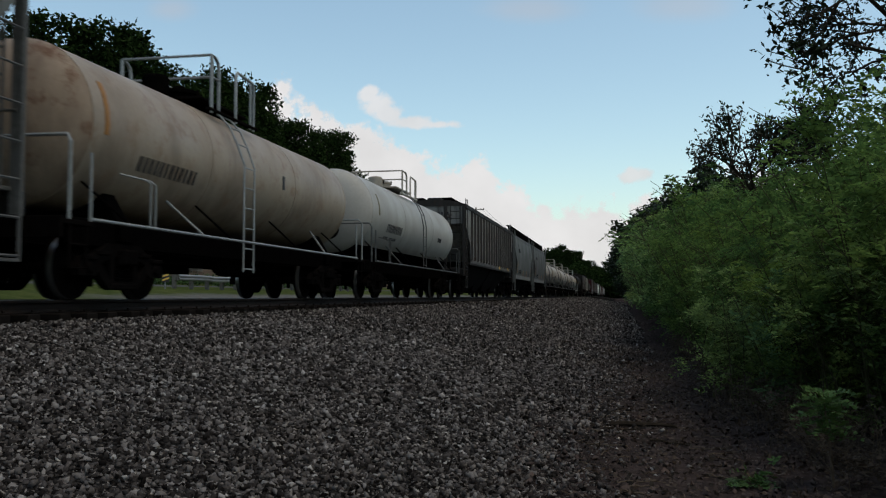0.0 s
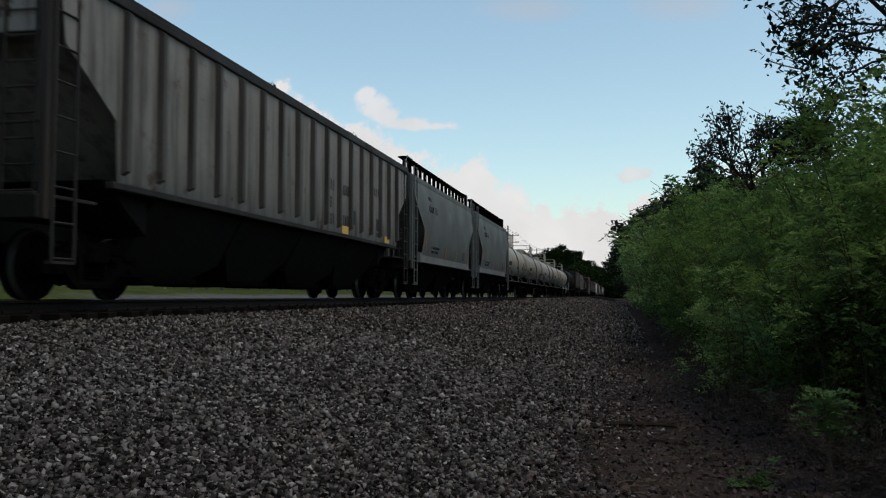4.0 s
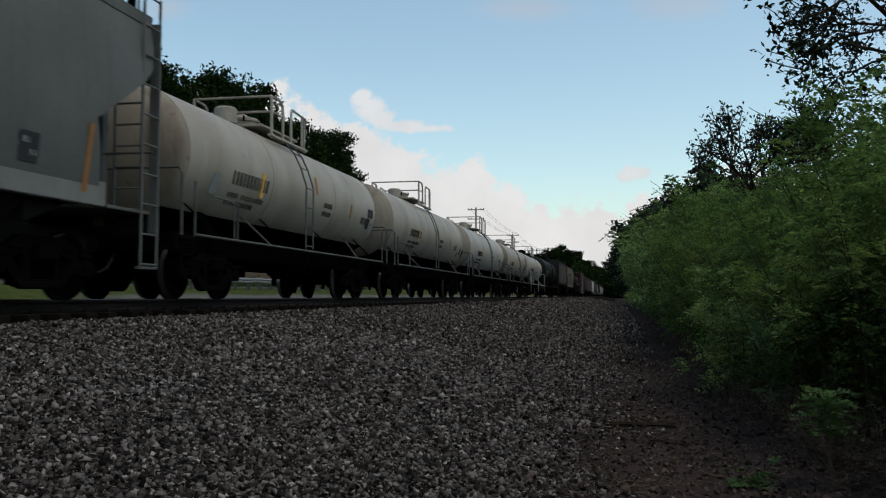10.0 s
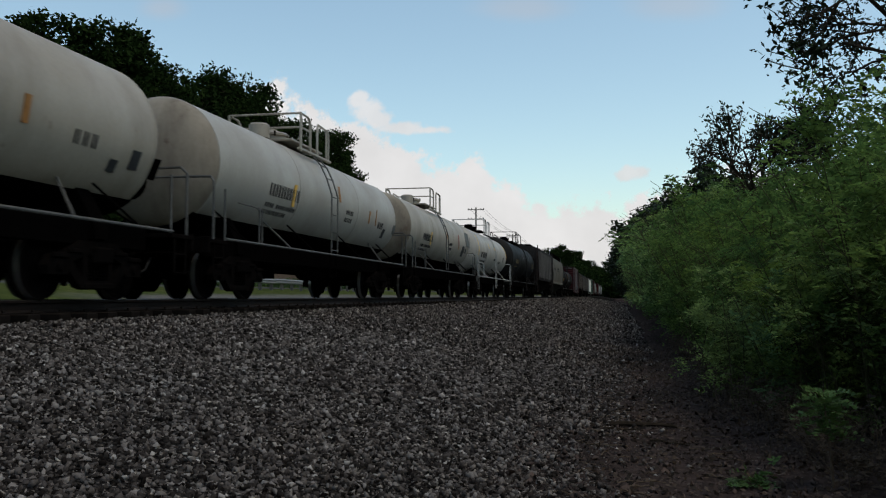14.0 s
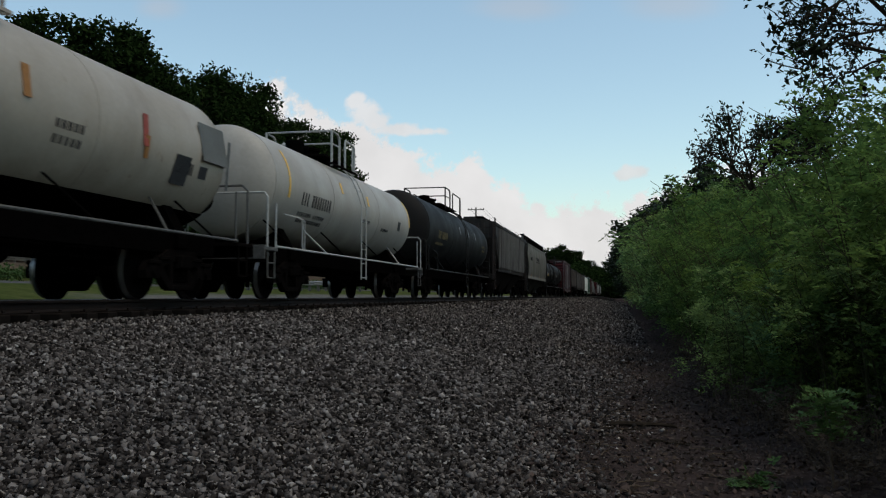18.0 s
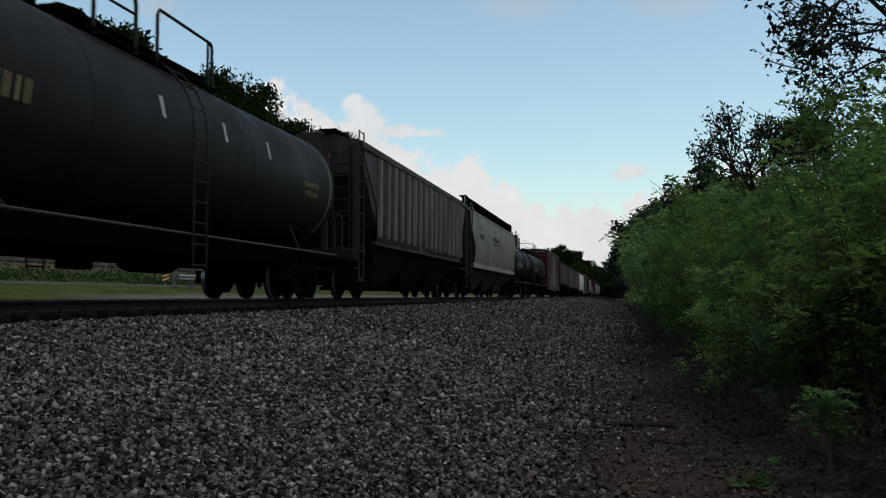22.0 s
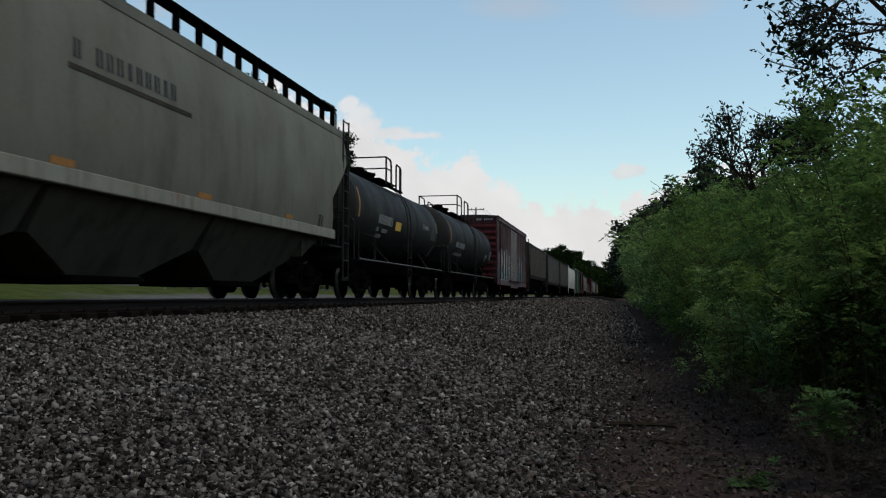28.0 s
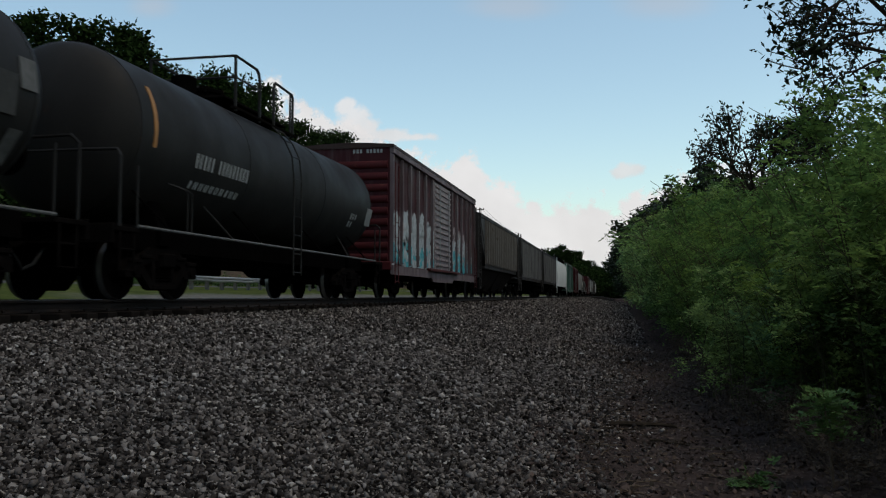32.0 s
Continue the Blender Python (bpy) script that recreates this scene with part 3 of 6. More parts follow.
# ---- the train ----
def truck(car, y):
    """A three-piece freight truck: side frames, bolster, springs, two wheelsets."""
    t = Shape()
    for s in (-1, 1):
        x0, x1 = (0.93, 1.07) if s > 0 else (-1.07, -0.93)
        top = [(-1.12, 0.46), (-1.1, 0.34), (-0.7, 0.34), (-0.66, 0.5), (-0.3, 0.62), (0.3, 0.62), (0.66, 0.5), (0.7, 0.34), (1.1, 0.34),
               (1.12, 0.46), (1.02, 0.6), (0.7, 0.66), (0.42, 0.82), (-0.42, 0.82), (-0.7, 0.66), (-1.02, 0.6)]
        t.plate(top, x0, x1)
        low = [(-0.72, 0.52), (-0.66, 0.38), (-0.4, 0.16), (0.4, 0.16), (0.66, 0.38), (0.72, 0.52), (0.6, 0.54), (0.34, 0.27), (-0.34, 0.27), (-0.6, 0.54)]
        t.plate(low, x0, x1)
        for q in (-1, 1):
            t.block(x0, x1, q * 0.3 - 0.05, q * 0.3 + 0.05, 0.24, 0.66)
            xo = (x0 + x1) / 2 + s * 0.05
            t.block(min(xo, xo + s * 0.06), max(xo, xo + s * 0.06), q * 0.889 - 0.17, q * 0.889 + 0.17, 0.56, 0.63, 0.015)
            t.block(min(xo, xo + s * 0.05), max(xo, xo + s * 0.05), q * 0.55 - 0.16, q * 0.55 + 0.16, 0.64, 0.7, 0.015)
            t.block(s * 0.62 - 0.05, s * 0.62 + 0.05, q * 0.5 - 0.09, q * 0.5 + 0.09, 0.3, 0.68, 0.02)
        t.block(min(x0, x1) - 0.02, max(x0, x1) + 0.03, -0.34, 0.34, 0.14, 0.24, 0.03)
        t.block(min(s * 1.07, s * 1.15), max(s * 1.07, s * 1.15), -0.2, 0.2, 0.5, 0.66, 0.03)
    t.block(-1.2, 1.2, -0.19, 0.19, 0.5, 0.74, 0.03)
    t.turned([(-0.06, 0.2), (0.06, 0.2)], "z", (0, 0, 0.76), 14)
    t.block(-0.75, 0.75, -0.42, -0.34, 0.4, 0.5)
    t.block(-0.75, 0.75, 0.34, 0.42, 0.4, 0.5)
    t.tube([(0.2, -0.45, 0.42), (0.2, 0.45, 0.3)], 0.03, 6)
    t.block(0.16, 0.24, -0.5, -0.42, 0.25, 0.72, 0.02)
    t.block(0.16, 0.24, 0.42, 0.5, 0.2, 0.66, 0.02)
    tr = part("truck", t, IRON, car, "grimy cast steel truck, colour darkened for shade")
    tr.location = (0, y, 0)
    for s in (-1, 1):
        for q in (-0.16, 0, 0.16):
            if "spring" not in WHEELS:
                sp = Shape().tube([(0.055 * math.cos(a), 0.055 * math.sin(a), 0.23 * a / 31.4) for a in [k * 0.63 for k in range(51)]], 0.014, 4)
                me = bpy.data.meshes.new("spring")
                me.from_pydata(sp.v, [], sp.f)
                finish(me)
                me.materials.append(IRON)
                WHEELS["spring"] = me
            part("spring", WHEELS["spring"], None, tr).location = (s * 1.0, q, 0.27)
        for q in (-1, 1):
            part("bearing_cap", BEARING["mesh"] if BEARING else bearing_mesh(), None, tr).matrix_basis = pose(s * 0.99, q * 0.889, 0.457, 0, 0, 0 if s > 0 else 180)
    for q in (-1, 1):
        if "wheel" not in WHEELS:
            w = Shape()
            for s in (-1, 1):
                w.turned([(s * 0.685, 0.08), (s * 0.685, 0.49), (s * 0.71, 0.485), (s * 0.725, 0.462), (s * 0.81, 0.455), (s * 0.815, 0.4),
                          (s * 0.77, 0.37), (s * 0.745, 0.2), (s * 0.8, 0.14), (s * 0.81, 0.08)][::s], "x", (0, 0, 0), 28)
            w.turned([(-0.97, 0.075), (0.97, 0.075)], "x", (0, 0, 0), 12)
            me = bpy.data.meshes.new("wheelset")
            me.from_pydata(w.v, [], w.f)
            finish(me)
            me.materials.append(WHEEL)
            me.materials.append(TREAD)
            for p in me.polygons:
                c = p.center
                if 0.72 < abs(c.x) < 0.82 and math.hypot(c.y, c.z) > 0.44:
                    p.material_index = 1
            WHEELS["wheel"] = me
        ws = part("wheelset", WHEELS["wheel"], None, tr, "worn steel wheelset")
        ws.location = (0, q * 0.889, 0.457)
        SPINNERS.append((ws, q * 0.889))
    return tr


BEARING, WHEELS, SPINNERS = {}, {}, []


def bearing_mesh():
    b = Shape().turned([(-0.1, 0.1), (0.08, 0.1), (0.1, 0.075), (0.125, 0.07), (0.13, 0.03)], "x", (0, 0, 0), 14)
    me = bpy.data.meshes.new("bearing_cap")
    me.from_pydata(b.v, [], b.f)
    finish(me)
    me.materials.append(IRON)
    BEARING["mesh"] = me
    return me


def coupler(car, y, s):
    c = Shape()
    c.block(-0.08, 0.08, min(y - s * 0.7, y - s * 0.16), max(y - s * 0.7, y - s * 0.16), 0.78, 0.94, 0.02)
    c.block(-0.17, 0.11, min(y - s * 0.2, y + s * 0.02), max(y - s * 0.2, y + s * 0.02), 0.72, 1.0, 0.04)
    c.turned([(-0.13, 0.06), (0.13, 0.06)], "z", (0.1, y, 0.86), 10)
    part("coupler", c, IRON, car)
    h = Shape().tube([(0.3, y - s * 0.4, 0.75), (0.32, y - s * 0.15, 0.5), (0.25, y, 0.42)], 0.022, 6)
    part("brake_hose", h, RUBBER, car)


def ladder(car, x, y0, y1, z0, z1, mat, step=0.4, r=0.02, top=None, name="ladder"):
    """Two stiles and rungs in a plane of one x; top: more points (x, z) that both stiles go on through."""
    l = Shape()
    for y in (y0, y1):
        pts = [(x, y, z0), (x, y, z1)] + [(a, y, b) for a, b in (top or [])]
        l.tube(pts, r, 6)
    ob = part(name, l, mat, car)
    n = max(1, int((z1 - z0) / step))
    for k in range(n + 1):
        z = z0 + 0.06 + k * (z1 - z0 - 0.1) / n
        part("rung", Shape().tube([(x, y0, z), (x, y1, z)], r * 0.75, 5), mat, ob)
    for a, b in (top or []):
        part("rung", Shape().tube([(a, y0, b), (a, y1, b)], r * 0.75, 5), mat, ob)
    return ob


def stencil(car, rows, mat, x_of, y, label="", facing=1):
    """Lettering too blurred to read, as bars. rows: (z, height, letters, width of one)."""
    rng = random.Random(int(abs(y) * 100) + len(rows))
    for z, h, n, w in rows:
        if h > 0.24:
            n, w, h = int(n * 1.25), w * 0.72, h * 0.88
        yy = y
        for k in range(n):
            if rng.random() < 0.12:
                yy += w
                continue
            x, tilt = x_of(z)
            m = pose(facing * (x + 0.006), yy + w * 0.4, z, 0, -tilt * facing, 0)
            kind = rng.random()
            s = Shape()
            if kind < 0.35:
                s.block(-0.003, 0.003, -w * 0.24, w * 0.12, -h / 2, h / 2, 0, m)
            else:
                s.block(-0.003, 0.003, -w * 0.36, -w * 0.16, -h / 2, h / 2, 0, m)
                s.block(-0.003, 0.003, w * 0.04, w * 0.22, -h / 2, h / 2, 0, m)
            part("letter_bar", s, mat, car, label, 0)
            yy += w


def mark(car, x_of, y, z, w, h, mat, name="marking", facing=1, label=""):
    s = Shape()
    x, tilt = x_of(z)
    s.block(-0.003, 0.003, -w / 2, w / 2, -h / 2, h / 2, 0, pose(facing * (x + 0.005), y, z, 0, -tilt * facing, 0))
    return part(name, s, mat, car, label, 0)


def underside(car, half, z=0.95):
    """Brake gear under the floor."""
    r = Shape().turned([(-0.75, 0.02), (-0.72, 0.18), (-0.6, 0.21), (0.6, 0.21), (0.72, 0.18), (0.75, 0.02)], "y", (0.55, 0.3, z - 0.25), 14)
    part("air_reservoir", r, BLACKM, car)
    v = Shape().block(-0.75, -0.4, -0.4, 0.2, z - 0.4, z - 0.05, 0.03)
    part("brake_valve", v, BLACKM, car)
    p = Shape().tube([(0.35, -half + 0.8, z - 0.12), (0.35, half - 0.8, z - 0.12)], 0.025, 6)
    part("brake_pipe", p, BLACKM, car)


def tank_car(L, R, zc, body, label, rail=GALV, heads=1.0, full_sill=False, ladder_y=-0.45, dome_mat=None, guard=(-1.5, -0.85, -0.35, 0.5), ladder_low=0.5, rail_z=1.07, bands=(),
             numbers=None, extra=None, tank_end=0.62, cc=2.35, hoop=True, dark_belly=None, high=0.68, hand=None, head_mat=None):
    """A railway tank car; the end at -y leads."""
    car = thing("tank_car", label, "tank car", "cars of the freight train")
    half = L / 2
    te = half - tank_end
    hd = R * 0.42 * heads
    prof = [(-te + hd * (1 - math.cos(a)), R * math.sin(a)) for a in [0.03 + k * (math.pi / 2 - 0.03) / 9 for k in range(10)]]
    prof += [(-y, r) for y, r in prof[::-1]]
    tank = part("tank", Shape().turned(prof[9:11], "y", (0, 0, zc), 48), body, car, smooth=40)
    part("tank_head", Shape().turned(prof[:10], "y", (0, 0, zc), 48), head_mat or body, tank, smooth=40)
    part("tank_head", Shape().turned(prof[10:], "y", (0, 0, zc), 48), head_mat or body, tank, smooth=40)
    for y in (-te + hd, -te * 0.33, te * 0.33, te - hd):
        ring = Shape().turned([(y - 0.02, R - 0.01), (y - 0.015, R + 0.006), (y + 0.015, R + 0.006), (y + 0.02, R - 0.01)], "y", (0, 0, zc), 48)
        part("weld_seam", ring, body, tank)
    for y, m, *span in bands:
        if span:
            arc = [radians(span[0] + k * (span[1] - span[0]) / 10) for k in range(11)]
            poly = [(math.cos(a) * (R + 0.01), zc + math.sin(a) * (R + 0.01)) for a in arc] + [(math.cos(a) * (R - 0.01), zc + math.sin(a) * (R - 0.01)) for a in arc[::-1]]
            part("band", Shape().long(poly, y - 0.05, y + 0.05), m, tank, smooth=50)
            continue
        ring = Shape().turned([(y - 0.06, R - 0.01), (y - 0.055, R + 0.012), (y + 0.055, R + 0.012), (y + 0.06, R - 0.01)], "y", (0, 0, zc), 48)
        part("band", ring, m, tank)
    # black strip along the lower part of the shell
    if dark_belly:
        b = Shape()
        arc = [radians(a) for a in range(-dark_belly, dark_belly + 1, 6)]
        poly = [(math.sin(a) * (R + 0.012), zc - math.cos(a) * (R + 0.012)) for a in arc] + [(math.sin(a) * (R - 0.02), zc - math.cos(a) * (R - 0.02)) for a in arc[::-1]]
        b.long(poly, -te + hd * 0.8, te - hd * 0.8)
        part("belly_strip", b, BLACKM, tank, "black strip along the underside of the tank", 50)
    # sills, bolsters, saddles
    for s in (-1, 1):
        st = Shape()
        y0, y1 = sorted((s * (half - 0.35), s * (half - cc - 1.0)))
        st.block(-0.32, 0.32, y0, y1, 0.72, 1.08, 0.02)
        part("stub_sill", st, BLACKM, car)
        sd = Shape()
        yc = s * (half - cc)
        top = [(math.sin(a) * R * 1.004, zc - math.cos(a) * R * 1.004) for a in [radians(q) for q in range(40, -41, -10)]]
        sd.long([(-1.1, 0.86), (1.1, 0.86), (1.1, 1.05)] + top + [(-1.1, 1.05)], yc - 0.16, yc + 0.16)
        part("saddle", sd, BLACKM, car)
        pf = Shape()
        y0, y1 = sorted((s * (half - 0.3), s * (half - 0.98)))
        pf.block(-1.45, 1.45, y0, y1, rail_z - 0.1, rail_z - 0.03, 0.01)
        pf.block(-1.45, 1.45, s * (half - 0.3) - 0.03, s * (half - 0.3) + 0.03, rail_z - 0.28, rail_z, 0.01)
        low_mat = DULL if rail is BRIGHT else IRON
        part("end_platform", pf, low_mat, car)
        for x in (-1.42, 1.42):
            stp = Shape().tube([(x, s * (half - 0.5), rail_z - 0.05), (x, s * (half - 0.5), 0.42), (x, s * (half - 0.86), 0.42), (x, s * (half - 0.86), rail_z - 0.05)], 0.02, 6)
            stp.tube([(x, s * (half - 0.5), 0.72), (x, s * (half - 0.86), 0.72)], 0.018, 5)
            part("corner_step", stp, low_mat, car)
            if hoop:
                gr = Shape().tube([(x, s * (half - 0.48), rail_z - 0.05), (x, s * (half - 0.48), rail_z + 0.98), (x * 0.94, s * (half - 0.54), rail_z + 1.08), (x * 0.6, s * (half - 0.5), rail_z + 1.08)], 0.024, 6)
                gr.tube([(x * 0.99, s * (half - 0.96), rail_z - 0.05), (x * 0.99, s * (half - 0.96), rail_z + 0.9)], 0.02, 6)
                part("end_grab_rail", gr, rail, car)
        if hoop:
            part("end_rail", Shape().tube([(-0.85, s * (half - 0.5), rail_z + 1.08), (0.85, s * (half - 0.5), rail_z + 1.08)], 0.022, 6), rail, car)
        coupler(car, s * half, s)
        truck(car, s * (half - cc))
    bw = Shape().turned([(0, 0.26), (0.03, 0.29), (0.06, 0.26), (0.03, 0.235)], "y", (0.55, half - 0.75, 1.9), 20)
    bw.block(0.53, 0.57, half - 0.74, half - 0.7, 1.64, 2.16)
    bw.block(0.29, 0.81, half - 0.74, half - 0.7, 1.88, 1.92)
    part("brake_wheel", bw, BLACKM, car)
    if full_sill is not None:
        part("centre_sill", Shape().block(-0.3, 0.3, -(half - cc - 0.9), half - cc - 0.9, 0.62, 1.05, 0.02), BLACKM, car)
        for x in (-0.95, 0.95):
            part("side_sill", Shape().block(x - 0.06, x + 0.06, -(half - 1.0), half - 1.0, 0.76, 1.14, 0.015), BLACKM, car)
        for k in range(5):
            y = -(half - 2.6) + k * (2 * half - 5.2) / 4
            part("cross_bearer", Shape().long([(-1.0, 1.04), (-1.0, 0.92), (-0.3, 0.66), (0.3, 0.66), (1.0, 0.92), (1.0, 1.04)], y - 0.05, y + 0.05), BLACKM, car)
    for s in (-1, 1):
        pts = [(s * 1.43, -(half - 0.95), rail_z), (s * 1.43, half - 0.95, rail_z)]
        part("side_handrail", Shape().tube(pts, 0.025, 8), hand or rail, car)
        n = 4
        for k in range(n):
            y = -(half - 1.9) + k * (2 * half - 3.8) / (n - 1)
            a = 0.8
            part("rail_bracket", Shape().tube([(s * 1.43, y, rail_z), (s * R * math.sin(a) * 0.99, y - 0.35, zc - R * math.cos(a) * 0.99)], 0.02, 6), BLACKM, car)
        # grab irons by the leading end, stirrup below the ladder
        yg = -(half - 2.45)
        for d in (0, 0.14):
            part("grab_iron", Shape().tube([(s * 1.42, yg + d, rail_z), (s * 1.42, yg + d, rail_z + 0.66), (s * 1.36, yg + d - 0.06, rail_z + 0.72), (s * R * 0.93, yg + d - 0.34, rail_z + 0.78)], 0.017, 6), rail, car)
        if ladder_low > 1:
            st = Shape()
            for d in (-0.23, 0.23):
                st.tube([(s * 1.4, ladder_y + d, ladder_low), (s * 1.4, ladder_y + d, 0.5)], 0.022, 6)
            for z in (0.52, 0.78):
                st.tube([(s * 1.4, ladder_y - 0.23, z), (s * 1.4, ladder_y + 0.23, z)], 0.02, 6)
            part("stirrup", st, BLACKM, car)
        for y, q in ((-(half - 4.3), 1), (half - 3.4, -1)):
            part("shell_brace", Shape().tube([(s * 1.4, y, rail_z - 0.02), (s * R * 0.7, y - q * 0.36, zc - R * 0.71)], 0.022, 6), rail, car)
        # side ladder bent over the shell
        bend = [(s * (R * math.cos(a) + 0.13), zc + R * math.sin(a) + 0.06) for a in (0.3, 0.6, 0.85, 1.1)]
        xs = s * max(1.43, R + 0.12)
        ladder(car, xs, ladder_y - 0.23, ladder_y + 0.23, ladder_low, zc, rail, 0.36, 0.02, bend)
    # top fittings
    zt = zc + R
    g0, g1, g2, g3 = guard
    top_mat = dome_mat or rail
    part("walkway", Shape().block(-0.72, 0.72, g0 - 0.05, g3 + 0.1, zt + 0.02, zt + 0.07, 0.01).block(0.86, 0.96, g0 - 0.1, g3 + 0.15, zt - 0.22, zt - 0.16, 0.01).block(-0.96, -0.86, g0 - 0.1, g3 + 0.15, zt - 0.22, zt - 0.16, 0.01), dome_mat or IRON, car)
    md = Shape().turned([(-0.1, 0.36), (0.2, 0.36), (0.22, 0.4), (0.27, 0.4), (0.3, 0.35), (0.36, 0.12), (0.4, 0.1)], "z", (0, g0 + 0.5, zt), 20)
    mw = part("manway", md, dome_mat or BLACKM, car, "bolted manway dome")
    vb = Shape().turned([(0, 0.24), (0.3, 0.24), (0.34, 0.2), (0.36, 0.08)], "z", (0.1, g0 - 0.55, zt), 16)
    part("valve_housing", vb, dome_mat or BLACKM, car)
    for k in range(6):
        a = k * 1.047
        part("bolt", Shape().turned([(0.2, 0.03), (0.31, 0.03)], "z", (0.38 * math.cos(a), g0 + 0.5 + 0.38 * math.sin(a), zt), 6), IRON, mw)
    for s in (-1, 1):
        x = s * 0.92
        part("guard_hoop", Shape().tube([(x, g0, zt - 0.25), (x, g0, zt + high), (x, g1 - 0.16, zt + high - 0.02), (x, g1 - 0.04, zt + high - 0.1), (x, g1, zt + high - 0.24), (x, g1, zt - 0.25)], 0.033, 6), top_mat, car)
        part("guard_rail", Shape().tube([(x, g0, zt + high * 0.5), (x, g1, zt + high * 0.5)], 0.022, 6), top_mat, car)
        part("guard_hoop", Shape().tube([(x, g2, zt - 0.25), (x, g2, zt + high - 0.16), (x, g2 + 0.06, zt + high - 0.06), (x, g3 - 0.06, zt + high - 0.1), (x, g3, zt + high - 0.18), (x, g3, zt - 0.25)], 0.03, 6), top_mat, car)
        part("guard_post", Shape().tube([(x, g3 - 0.16, zt - 0.25), (x, g3 - 0.16, zt + high - 0.12)], 0.024, 6), top_mat, car)
    for z in (zt + high, zt + high * 0.5):
        part("guard_rail", Shape().tube([(-0.92, g0, z), (0.92, g0, z)], 0.026, 6), top_mat, car)
    underside(car, half, 0.9)

    def x_of(z):
        d = max(-0.98, min(0.98, (z - zc) / R))
        return R * math.sqrt(1 - d * d), -math.degrees(math.asin(d)) * -1
    if numbers:
        numbers(car, x_of, te)
    if extra:
        extra(car, x_of, te)
    return car


def body_ring(x, y, z, c=0.03):
    return [(x, -y + c, z), (x, y - c, z), (x - c, y, z), (-x + c, y, z), (-x, y - c, z), (-x, -y + c, z), (-x + c, -y, z), (x - c, -y, z)]


